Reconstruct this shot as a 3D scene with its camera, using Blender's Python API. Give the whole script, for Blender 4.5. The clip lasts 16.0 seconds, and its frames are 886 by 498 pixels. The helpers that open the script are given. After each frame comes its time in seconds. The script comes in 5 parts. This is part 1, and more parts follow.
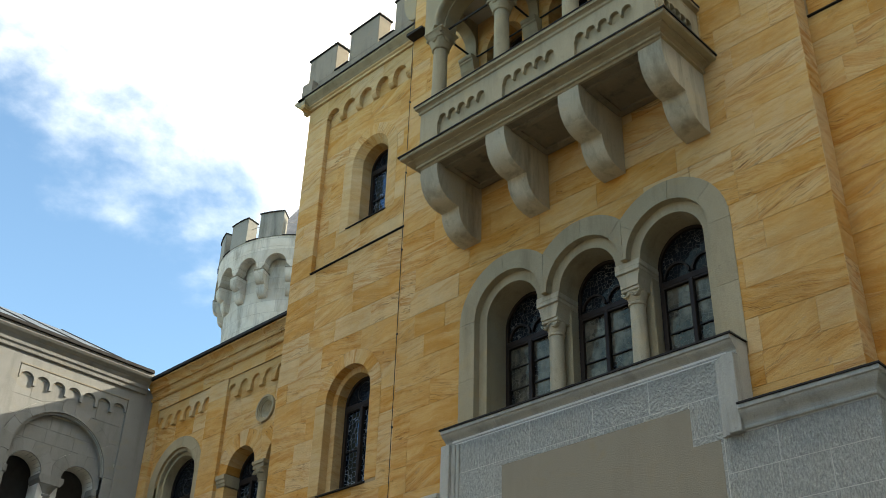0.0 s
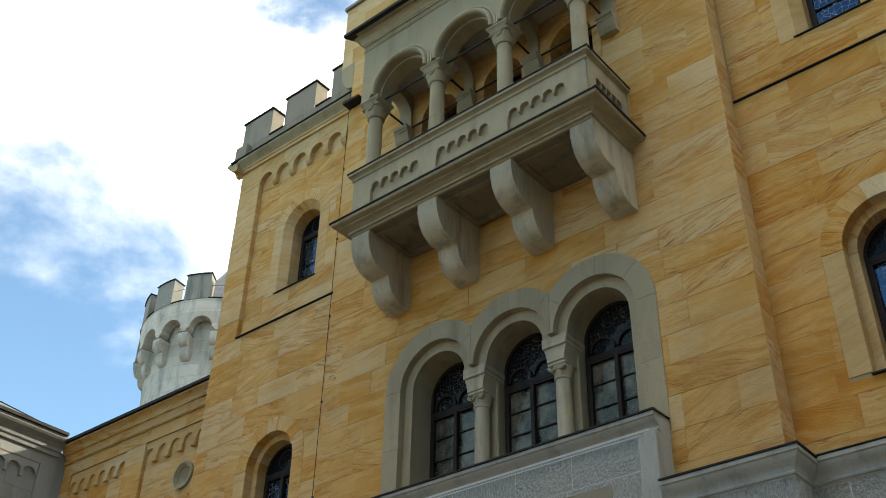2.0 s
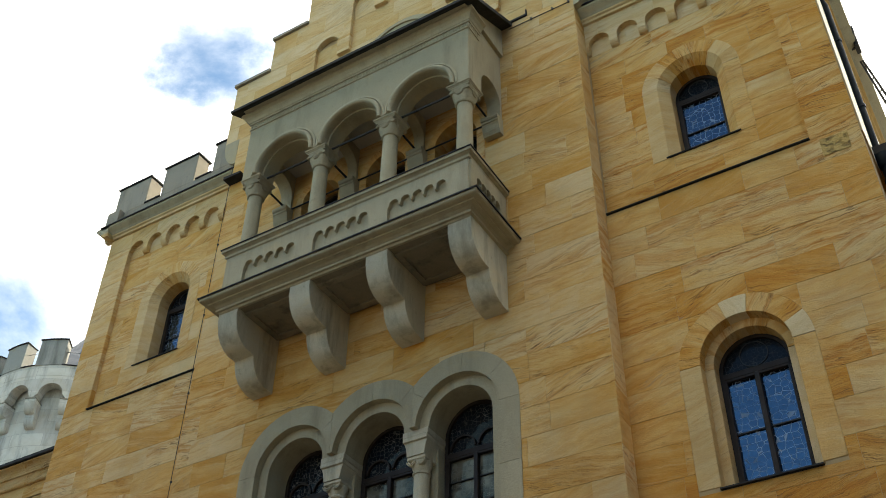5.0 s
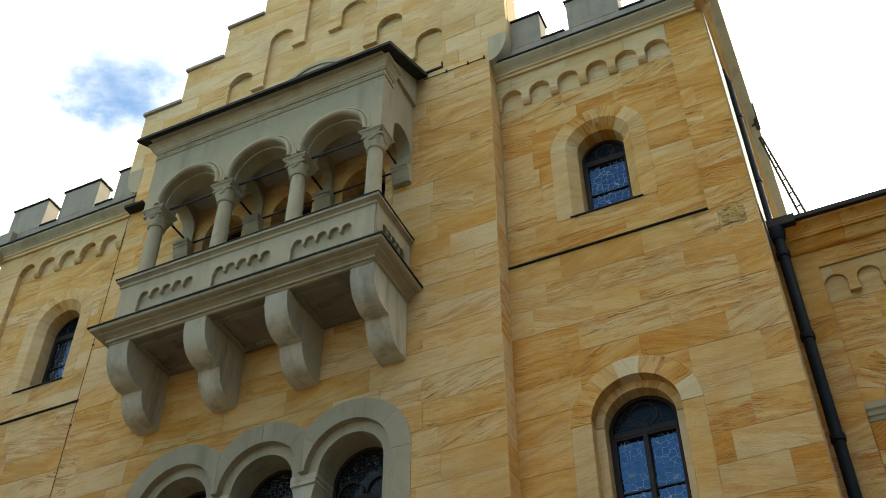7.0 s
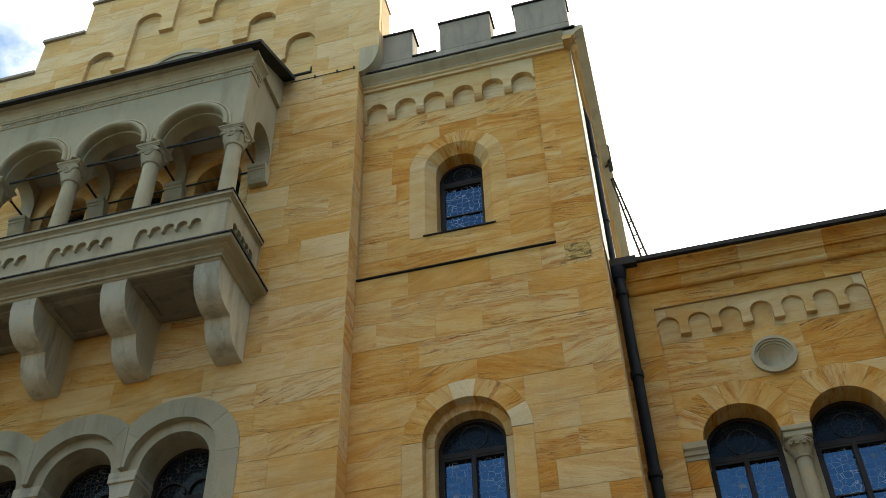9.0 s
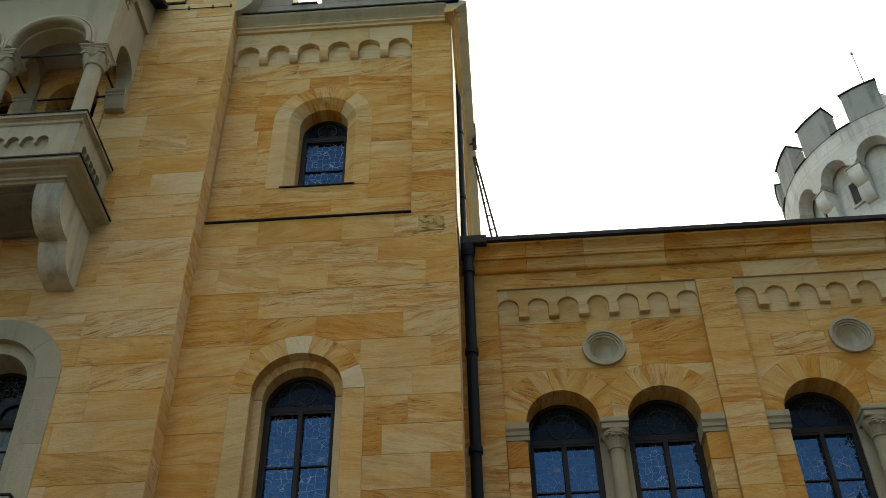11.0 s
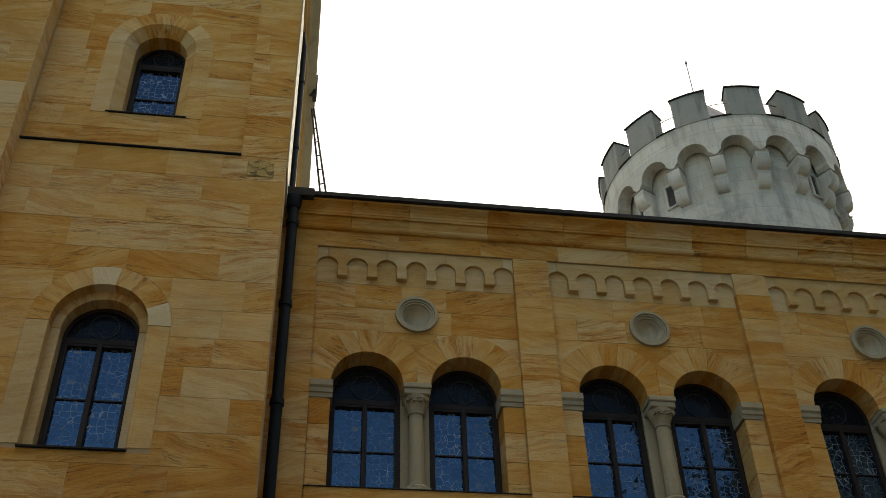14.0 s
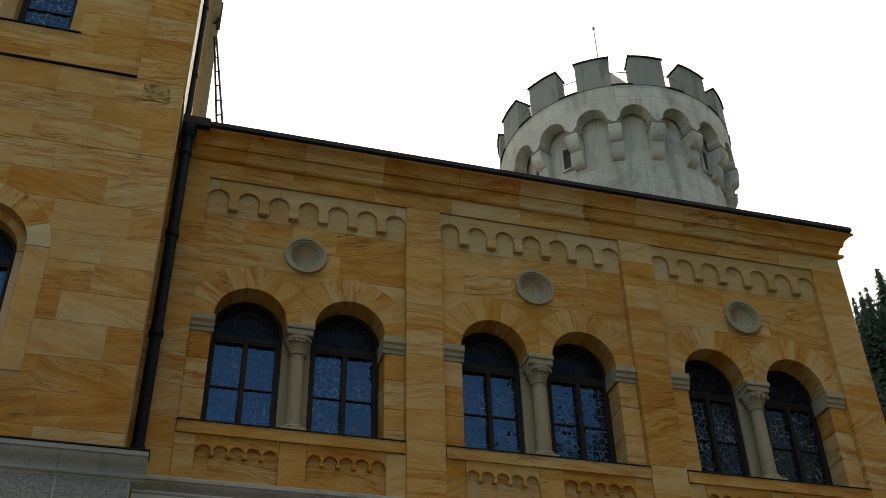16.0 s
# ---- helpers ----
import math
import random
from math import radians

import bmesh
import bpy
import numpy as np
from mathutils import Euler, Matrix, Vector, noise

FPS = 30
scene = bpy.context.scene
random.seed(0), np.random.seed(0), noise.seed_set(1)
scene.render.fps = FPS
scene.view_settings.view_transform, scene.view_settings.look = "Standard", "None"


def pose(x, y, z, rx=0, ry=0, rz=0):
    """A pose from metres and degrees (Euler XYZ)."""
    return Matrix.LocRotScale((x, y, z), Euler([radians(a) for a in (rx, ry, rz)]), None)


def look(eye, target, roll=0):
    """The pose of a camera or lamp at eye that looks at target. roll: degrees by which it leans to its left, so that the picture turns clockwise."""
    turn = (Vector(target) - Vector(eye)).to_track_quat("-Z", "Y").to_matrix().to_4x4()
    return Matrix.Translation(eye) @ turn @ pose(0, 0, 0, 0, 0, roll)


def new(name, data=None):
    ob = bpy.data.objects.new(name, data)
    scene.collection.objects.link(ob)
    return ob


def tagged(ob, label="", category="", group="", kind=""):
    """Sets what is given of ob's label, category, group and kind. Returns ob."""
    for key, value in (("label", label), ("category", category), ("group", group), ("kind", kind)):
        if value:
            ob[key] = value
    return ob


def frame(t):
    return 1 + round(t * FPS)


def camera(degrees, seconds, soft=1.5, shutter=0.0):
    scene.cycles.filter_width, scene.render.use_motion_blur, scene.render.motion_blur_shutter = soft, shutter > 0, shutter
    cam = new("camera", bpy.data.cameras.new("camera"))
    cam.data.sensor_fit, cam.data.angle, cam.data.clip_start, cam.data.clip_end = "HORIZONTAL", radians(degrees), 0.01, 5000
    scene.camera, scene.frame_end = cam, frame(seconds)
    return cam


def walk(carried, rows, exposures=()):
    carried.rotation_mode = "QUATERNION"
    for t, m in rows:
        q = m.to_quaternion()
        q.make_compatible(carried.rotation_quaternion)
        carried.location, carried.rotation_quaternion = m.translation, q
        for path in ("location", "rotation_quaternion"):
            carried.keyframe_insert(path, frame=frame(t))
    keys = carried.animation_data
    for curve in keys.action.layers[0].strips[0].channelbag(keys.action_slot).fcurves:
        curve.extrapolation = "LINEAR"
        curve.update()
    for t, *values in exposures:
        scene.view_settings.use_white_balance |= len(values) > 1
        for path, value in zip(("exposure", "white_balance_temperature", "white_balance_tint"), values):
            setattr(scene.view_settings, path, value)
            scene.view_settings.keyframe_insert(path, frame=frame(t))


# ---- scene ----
cam = camera(45.2, 16.0, soft=0.8)
PATH = [
    (0.0, 43.92, 31.76, -1.56), (0.5, 43.08, 32.86, -1.24), (1.0, 42.14, 33.95, -1.09), (1.5, 40.95, 34.80, -1.17),
    (2.0, 39.69, 35.57, -1.08), (2.5, 38.48, 36.24, -1.19), (3.0, 37.01, 37.08, -1.26), (3.5, 35.70, 37.90, -1.31),
    (4.0, 34.23, 38.81, -1.19), (6.5, 26.71, 42.53, -0.07), (7.0, 24.95, 43.09, 0.01), (7.5, 23.18, 43.70, 0.28),
    (8.0, 20.95, 43.98, 0.65), (8.5, 18.13, 43.95, 0.90), (9.0, 15.01, 43.69, 1.19), (9.5, 12.44, 43.08, 1.27),
    (10.0, 9.45, 42.56, 1.27), (12.5, -2.54, 40.34, 0.46), (13.0, -4.36, 40.02, 0.73), (13.5, -6.12, 39.60, 1.12),
    (14.0, -8.00, 39.13, 1.39), (14.5, -9.81, 38.47, 1.34), (15.0, -11.76, 37.64, 1.24), (15.5, -13.69, 36.92, 1.18),
    (16.0, -15.46, 36.13, 1.17),
]
EYE = 1.6
walk(cam, [(t, pose(0, 0, EYE, 90 + pitch, roll, yaw)) for t, yaw, pitch, roll in PATH],
     exposures=[(0.0, 0.69, 7150, 7), (3.5, 0.57, 7050, 7), (7.0, 0.74, 7050, 7), (9.5, 0.65, 7050, 8), (10.2, 0.53, 7100, 8), (12.4, 0.17, 7450, 10), (14.0, -0.07, 7550, 10), (16.0, -0.28, 7550, 9)])

# ---------------------------------------------------------------- light
from mathutils.geometry import tessellate_polygon

SUN = Vector((0.62, 1.0, 0.596)).normalized()
sun_lamp = bpy.data.lights.new("sun", "SUN")
sun_lamp.energy, sun_lamp.angle, sun_lamp.color = 5.0, radians(0.6), (1.0, 0.94, 0.84)
sun_ob = new("sun", sun_lamp)
sun_ob.matrix_world = look((0, 0, 40), Vector((0, 0, 40)) - SUN)

world = bpy.data.worlds.new("sky")
scene.world = world
world.use_nodes = True
wn, wl = world.node_tree.nodes, world.node_tree.links
wn.clear()


def wnode(kind, **kw):
    n = wn.new(kind)
    for k, v in kw.items():
        n.inputs[k].default_value = v
    return n


w_out = wn.new("ShaderNodeOutputWorld")
w_sky = wn.new("ShaderNodeTexSky")
w_sky.sky_type = "NISHITA"
w_sky.sun_disc = False
w_sky.sun_elevation = math.asin(SUN.z)
w_sky.sun_rotation = math.atan2(SUN.x, SUN.y)
w_sky.dust_density = 0.25
w_sky.ozone_density = 2.0
w_bg = wnode("ShaderNodeBackground", Strength=0.225)
w_tint = wn.new("ShaderNodeVectorMath")
w_tint.operation = "MULTIPLY"
wl.new(w_sky.outputs[0], w_tint.inputs[0])
w_tint.inputs[1].default_value = (0.86, 0.975, 0.985)
wl.new(w_tint.outputs[0], w_bg.inputs[0])
w_cloud = wnode("ShaderNodeBackground", Strength=2.0, Color=(1.0, 0.99, 0.97, 1))
w_co = wn.new("ShaderNodeTexCoord")
w_map = wn.new("ShaderNodeMapping")
w_map.inputs["Scale"].default_value = (1.0, 1.0, 1.7)
w_map.inputs["Location"].default_value = (0.35, 0.2, 0.1)
wl.new(w_co.outputs["Generated"], w_map.inputs[0])
w_noise = wnode("ShaderNodeTexNoise", Scale=2.2, Detail=9.0, Roughness=0.56, Distortion=0.25)
wl.new(w_map.outputs[0], w_noise.inputs["Vector"])
w_dot = wn.new("ShaderNodeVectorMath")
w_dot.operation = "DOT_PRODUCT"
wl.new(w_co.outputs["Generated"], w_dot.inputs[0])
w_dot.inputs[1].default_value = Vector((0.05, 0.30, 0.95)).normalized()
w_bank = wnode("ShaderNodeMapRange")
for i, v in ((1, 0.49), (2, 0.73), (3, -0.26), (4, 0.22)):
    w_bank.inputs[i].default_value = v
wl.new(w_dot.outputs["Value"], w_bank.inputs[0])
w_sum = wn.new("ShaderNodeMath")
w_sum.operation = "ADD"
wl.new(w_noise.outputs[0], w_sum.inputs[0])
wl.new(w_bank.outputs[0], w_sum.inputs[1])
w_mask = wnode("ShaderNodeMapRange")
w_mask.interpolation_type = "SMOOTHSTEP"
for i, v in ((1, 0.40), (2, 0.66), (3, 0.0), (4, 1.0)):
    w_mask.inputs[i].default_value = v
w_dot2 = wn.new("ShaderNodeVectorMath")
w_dot2.operation = "DOT_PRODUCT"
w_warp = wnode("ShaderNodeTexNoise", Scale=9.0, Detail=7.0, Roughness=0.6)
wl.new(w_co.outputs["Generated"], w_warp.inputs["Vector"])
w_shift = wn.new("ShaderNodeVectorMath")
w_shift.operation = "MULTIPLY_ADD"
wl.new(w_warp.outputs["Color"], w_shift.inputs[0])
w_shift.inputs[1].default_value = (0.22, 0.22, 0.22)
wl.new(w_co.outputs["Generated"], w_shift.inputs[2])
w_unit = wn.new("ShaderNodeVectorMath")
w_unit.operation = "NORMALIZE"
wl.new(w_shift.outputs[0], w_unit.inputs[0])
wl.new(w_unit.outputs[0], w_dot2.inputs[0])
w_dot2.inputs[1].default_value = (Vector((-0.494, 0.437, 0.751)).normalized() + Vector((0.11, 0.11, 0.11))).normalized()
w_gap = wnode("ShaderNodeMapRange")
for i, v in ((1, 0.9925), (2, 0.9998), (3, 0.0), (4, -0.355)):
    w_gap.inputs[i].default_value = v
wl.new(w_dot2.outputs["Value"], w_gap.inputs[0])
w_sum2 = wn.new("ShaderNodeMath")
w_sum2.operation = "ADD"
wl.new(w_sum.outputs[0], w_sum2.inputs[0])
wl.new(w_gap.outputs[0], w_sum2.inputs[1])
wl.new(w_sum2.outputs[0], w_mask.inputs[0])
w_mix = wn.new("ShaderNodeMixShader")
wl.new(w_mask.outputs[0], w_mix.inputs[0])
wl.new(w_bg.outputs[0], w_mix.inputs[1])
wl.new(w_cloud.outputs[0], w_mix.inputs[2])
wl.new(w_mix.outputs[0], w_out.inputs[0])


# ---------------------------------------------------------------- materials
class Mat:
    """A node material with short ways to add nodes."""

    def __init__(self, name):
        self.m = bpy.data.materials.new(name)
        self.m.use_nodes = True
        self.n, self.l = self.m.node_tree.nodes, self.m.node_tree.links
        self.n.clear()
        self.out = self.n.new("ShaderNodeOutputMaterial")
        self.b = self.n.new("ShaderNodeBsdfPrincipled")
        self.l.new(self.b.outputs[0], self.out.inputs[0])
        self.co = self.n.new("ShaderNodeTexCoord").outputs["Object"]

    def put(self, v, socket):
        if hasattr(v, "links"):
            self.l.new(v, socket)
        else:
            socket.default_value = v

    def node(self, kind, **kw):
        n = self.n.new(kind)
        for k, v in kw.items():
            self.put(v, n.inputs[k.replace("_", " ")])
        return n

    def math(self, op, a, b=0.0, c=0.0):
        n = self.n.new("ShaderNodeMath")
        n.operation = op
        for i, v in enumerate((a, b, c)):
            self.put(v, n.inputs[i])
        return n.outputs[0]

    def vmath(self, op, a, b):
        n = self.n.new("ShaderNodeVectorMath")
        n.operation = op
        self.put(a, n.inputs[0])
        self.put(b, n.inputs[1])
        return n.outputs[0]

    def noise(self, vec, scale, detail=4.0, rough=0.55, dist=0.0):
        return self.node("ShaderNodeTexNoise", Vector=vec, Scale=scale, Detail=detail, Roughness=rough, Distortion=dist).outputs[0]

    def mapped(self, vec, scale=(1, 1, 1), rot=(0, 0, 0)):
        n = self.node("ShaderNodeMapping", Vector=vec)
        self.put(scale, n.inputs["Scale"])
        self.put(rot, n.inputs["Rotation"])
        return n.outputs[0]

    def ramp(self, fac, *stops):
        n = self.n.new("ShaderNodeValToRGB")
        self.put(fac, n.inputs[0])
        el = n.color_ramp.elements
        while len(el) < len(stops):
            el.new(0.5)
        for e, (p, c) in zip(el, stops):
            e.position = p
            e.color = (*c, 1) if len(c) == 3 else c
        return n.outputs[0]

    def span(self, v, a, b, c=0.0, d=1.0):
        n = self.n.new("ShaderNodeMapRange")
        for i, q in enumerate((v, a, b, c, d)):
            self.put(q, n.inputs[i])
        return n.outputs[0]

    def mix(self, fac, a, b, kind="MIX"):
        n = self.n.new("ShaderNodeMix")
        n.data_type, n.blend_type = "RGBA", kind
        self.put(fac, n.inputs[0])
        for i, c in ((6, a), (7, b)):
            self.put((*c, 1) if isinstance(c, tuple) and len(c) == 3 else c, n.inputs[i])
        return n.outputs[2]

    def bump(self, height, strength=0.3, dist=0.01):
        n = self.node("ShaderNodeBump", Height=height, Strength=strength, Distance=dist)
        self.l.new(n.outputs[0], self.b.inputs["Normal"])

    def done(self, color, rough=0.85, metal=0.0, spec=0.3):
        self.put(color if hasattr(color, "links") else (*color, 1), self.b.inputs["Base Color"])
        self.put(rough, self.b.inputs["Roughness"])
        self.put(metal, self.b.inputs["Metallic"])
        self.put(spec, self.b.inputs["Specular IOR Level"])
        return self.m


def sandstone(name, tones, vein, veins=1.0, shift=0.0):
    """Bedded sandstone: every block has its own tone, bedding angle, ochre zones and iron streaks."""
    k = Mat(name)
    rnd = k.n.new("ShaderNodeObjectInfo").outputs["Random"]
    wn_ = k.node("ShaderNodeTexWhiteNoise")
    wn_.noise_dimensions = "1D"
    k.put(k.math("MULTIPLY", rnd, 913.7), wn_.inputs["W"])
    rnd3 = wn_.outputs["Color"]
    r1, r2, r3 = k.node("ShaderNodeSeparateColor", Color=rnd3).outputs
    p = k.vmath("ADD", k.co, k.vmath("MULTIPLY", rnd3, (37.0, 29.0, 41.0)))
    # most beds lie nearly level, some run steeply
    lean = k.math("SUBTRACT", r1, 0.45)
    ang = k.math("ADD", k.math("MULTIPLY", lean, 0.22), k.math("MULTIPLY", k.math("POWER", lean, 3.0), 2.2))
    tilted = k.mapped(p, rot=k.node("ShaderNodeCombineXYZ", Y=ang).outputs[0])
    w1 = k.node("ShaderNodeTexNoise", Vector=p, Scale=1.5, Detail=2.0, Roughness=0.5).outputs["Color"]
    w2 = k.node("ShaderNodeTexNoise", Vector=p, Scale=7.0, Detail=3.0, Roughness=0.6).outputs["Color"]
    warped = k.vmath("ADD", tilted, k.vmath("ADD", k.vmath("MULTIPLY", k.vmath("SUBTRACT", w1, (0.5, 0.5, 0.5)), (0.3, 0.1, 0.16)),
                                            k.vmath("MULTIPLY", k.vmath("SUBTRACT", w2, (0.5, 0.5, 0.5)), (0.16, 0.1, 0.06))))
    zone = k.noise(k.mapped(warped, scale=(0.7, 1.0, 1.9)), 1.7, 5.0, 0.62, 0.5)
    band = k.noise(k.mapped(warped, scale=(0.40, 1.0, 5.0)), 2.0, 6.0, 0.68, 0.5)
    streak = k.noise(k.mapped(warped, scale=(0.9, 1.5, 17.0)), 2.4, 6.0, 0.74, 0.2)
    fleck = k.noise(k.mapped(warped, scale=(2.6, 2.0, 20.0)), 3.4, 5.0, 0.75, 0.3)
    hair = k.noise(k.mapped(warped, scale=(0.35, 1.0, 6.0)), 2.2, 2.5, 0.5, 0.0)
    grain = k.noise(p, 80.0, 4.0, 0.65)
    blot = k.noise(k.mapped(p, scale=(0.8, 1.0, 1.5)), 2.2, 5.0, 0.62)
    much = k.math("MULTIPLY", k.span(r3, 0.0, 0.8, 0.25, 1.0), veins)
    tone = k.ramp(k.math("ADD", k.math("ADD", shift, k.math("MULTIPLY", r2, 0.60)), k.math("MULTIPLY", k.math("SUBTRACT", zone, 0.40), 1.25)),
                  (0.05, tones[0]), (0.40, tones[1]), (0.70, tones[2]), (0.98, tones[3]))
    c = k.mix(k.math("MULTIPLY", k.span(band, 0.48, 0.64), k.math("MULTIPLY", much, 0.85)), tone, tones[3])
    c = k.mix(k.math("MULTIPLY", k.span(band, 0.30, 0.44, 1.0, 0.0), 0.5), c, tones[0])
    c = k.mix(k.math("MULTIPLY", k.span(streak, 0.53, 0.66), k.math("MULTIPLY", much, k.span(blot, 0.45, 0.60, 0.05, 0.9))), c, vein)
    c = k.mix(k.math("MULTIPLY", k.span(fleck, 0.56, 0.68), k.math("MULTIPLY", much, k.span(zone, 0.40, 0.58, 0.12, 0.75))), c, tuple(0.62 * v for v in vein))
    ridge = k.span(k.math("ABSOLUTE", k.math("SUBTRACT", hair, 0.5)), 0.0, 0.017, 1.0, 0.0)
    c = k.mix(k.math("MULTIPLY", ridge, k.math("MULTIPLY", k.span(much, 0.3, 1.0), k.span(blot, 0.46, 0.58, 0.0, 0.85))), c, (0.12, 0.06, 0.02))
    c = k.mix(k.span(grain, 0.35, 0.72, 0.0, 0.20), c, (0.16, 0.10, 0.04))
    soot = k.noise(k.node("ShaderNodeNewGeometry").outputs["Position"], 0.55, 7.0, 0.68)
    c = k.mix(k.span(soot, 0.50, 0.78, 0.0, 0.34), c, (0.17, 0.13, 0.075))
    grey = k.noise(k.mapped(warped, scale=(1.0, 1.0, 3.5)), 2.6, 5.0, 0.7, 0.6)
    c = k.mix(k.math("MULTIPLY", k.span(grey, 0.62, 0.72, 0.0, 0.6), k.span(r1, 0.55, 0.95)), c, (0.26, 0.235, 0.185))
    speck = k.noise(k.mapped(p, scale=(1.0, 1.0, 1.7)), 11.0, 7.0, 0.74, 0.4)
    c = k.mix(k.math("MULTIPLY", k.span(speck, 0.62, 0.74, 0.0, 0.5), k.span(blot, 0.4, 0.6, 0.2, 1.0)), c, (0.15, 0.085, 0.035))
    k.bump(k.math("ADD", k.math("MULTIPLY", grain, 0.8), k.math("ADD", k.math("MULTIPLY", streak, 0.3), k.math("ADD", speck, k.math("MULTIPLY", ridge, -0.3)))), 0.75, 0.012)
    return k.done(c, 0.88, 0.0, 0.2)


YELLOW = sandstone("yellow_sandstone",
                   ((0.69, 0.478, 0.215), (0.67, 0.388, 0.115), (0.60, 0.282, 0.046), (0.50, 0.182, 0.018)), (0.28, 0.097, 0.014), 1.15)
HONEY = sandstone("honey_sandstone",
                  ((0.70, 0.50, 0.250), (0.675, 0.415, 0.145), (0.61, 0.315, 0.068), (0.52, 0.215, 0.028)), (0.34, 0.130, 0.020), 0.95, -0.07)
PALE = sandstone("pale_yellow_sandstone",
                 ((0.66, 0.495, 0.275), (0.63, 0.44, 0.20), (0.59, 0.375, 0.14), (0.50, 0.27, 0.075)), (0.38, 0.18, 0.045), 0.6)
CREAM = sandstone("cream_sandstone", ((0.76, 0.63, 0.41), (0.74, 0.59, 0.35), (0.69, 0.52, 0.28), (0.60, 0.42, 0.20)), (0.45, 0.28, 0.10), 0.3)


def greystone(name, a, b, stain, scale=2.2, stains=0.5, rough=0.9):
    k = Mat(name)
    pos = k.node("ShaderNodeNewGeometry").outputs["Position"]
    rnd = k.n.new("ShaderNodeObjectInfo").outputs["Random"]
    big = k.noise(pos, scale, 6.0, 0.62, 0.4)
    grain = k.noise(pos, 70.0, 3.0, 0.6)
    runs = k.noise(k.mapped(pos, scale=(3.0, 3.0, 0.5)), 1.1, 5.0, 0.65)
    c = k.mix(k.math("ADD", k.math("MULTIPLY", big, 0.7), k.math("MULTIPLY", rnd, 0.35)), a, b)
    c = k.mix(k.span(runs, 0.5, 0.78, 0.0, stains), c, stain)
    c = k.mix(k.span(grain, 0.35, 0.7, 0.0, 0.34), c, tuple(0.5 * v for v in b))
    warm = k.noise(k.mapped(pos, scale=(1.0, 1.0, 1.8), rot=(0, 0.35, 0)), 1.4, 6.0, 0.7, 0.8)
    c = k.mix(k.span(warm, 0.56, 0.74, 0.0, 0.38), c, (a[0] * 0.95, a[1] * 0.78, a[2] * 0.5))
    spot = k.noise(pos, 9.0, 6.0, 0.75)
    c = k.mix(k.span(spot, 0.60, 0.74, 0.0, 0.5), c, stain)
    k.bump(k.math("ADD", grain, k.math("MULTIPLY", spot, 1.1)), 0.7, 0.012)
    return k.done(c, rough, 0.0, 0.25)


GREEN = greystone("grey_green_sandstone", (0.50, 0.425, 0.275), (0.35, 0.295, 0.185), (0.11, 0.088, 0.052))
# Darker, more stained tone of the grey-green stone, for the balcony's underside.
SOFFIT_STONE = greystone("dark_stained_sandstone", (0.38, 0.315, 0.215), (0.20, 0.168, 0.115), (0.04, 0.036, 0.028), 3.0, 0.9)
GABLE = sandstone("pale_gable_sandstone", ((0.68, 0.515, 0.29), (0.65, 0.45, 0.21), (0.60, 0.375, 0.14), (0.51, 0.28, 0.08)), (0.38, 0.18, 0.045), 0.7)
LIME = greystone("white_limestone", (0.35, 0.35, 0.325), (0.235, 0.235, 0.22), (0.12, 0.12, 0.11))
# Paler than LIME so that the unseen back wall bounces more light.
BACKSTONE = greystone("pale_back_wall_limestone", (0.42, 0.41, 0.37), (0.32, 0.31, 0.28), (0.15, 0.14, 0.12))
MERLON = greystone("lichen_grey_limestone", (0.36, 0.35, 0.305), (0.22, 0.216, 0.19), (0.07, 0.072, 0.066), 3.0, 0.8)
DARKLIME = greystone("weathered_limestone", (0.38, 0.335, 0.26), (0.235, 0.205, 0.155), (0.09, 0.088, 0.08), stains=0.7)
CORBEL = greystone("pale_corbel_stone", (0.68, 0.605, 0.435), (0.48, 0.425, 0.30), (0.12, 0.10, 0.07), stains=0.75)


def granite_mat():
    """Some blocks are pecked, some combed with upright tool lines."""
    k = Mat("bush_hammered_granite")
    pos = k.node("ShaderNodeNewGeometry").outputs["Position"]
    rnd = k.n.new("ShaderNodeObjectInfo").outputs["Random"]
    sp = k.noise(pos, 34.0, 5.0, 0.8)
    big = k.noise(pos, 3.0, 5.0, 0.6)
    combed = k.span(k.math("FRACT", k.math("MULTIPLY", rnd, 7.3)), 0.42, 0.58)
    comb = k.noise(k.mapped(pos, scale=(46.0, 46.0, 13.0)), 1.0, 2.0, 0.5)
    peck = k.noise(pos, 24.0, 3.0, 0.6)
    tool = k.mix(combed, peck, comb)
    c = k.mix(k.span(sp, 0.34, 0.66), (0.36, 0.37, 0.335), (0.80, 0.81, 0.73))
    c = k.mix(k.math("ADD", k.math("MULTIPLY", rnd, 0.6), k.span(big, 0.4, 0.7, 0.0, 0.3)), c, (0.50, 0.51, 0.46))
    c = k.mix(k.span(tool, 0.38, 0.58, 0.42, 0.0), c, (0.24, 0.245, 0.22))
    k.bump(k.math("ADD", sp, k.math("MULTIPLY", tool, 2.4)), 1.0, 0.035)
    return k.done(c, 0.9)


GRANITE = granite_mat()
PLATE = greystone("smooth_brown_plaster", (0.35, 0.308, 0.228), (0.30, 0.264, 0.195), (0.18, 0.15, 0.11), stains=0.3)
SMOOTHGRANITE = greystone("dressed_granite", (0.54, 0.54, 0.48), (0.40, 0.40, 0.355), (0.13, 0.128, 0.115), 5.0, 0.65)


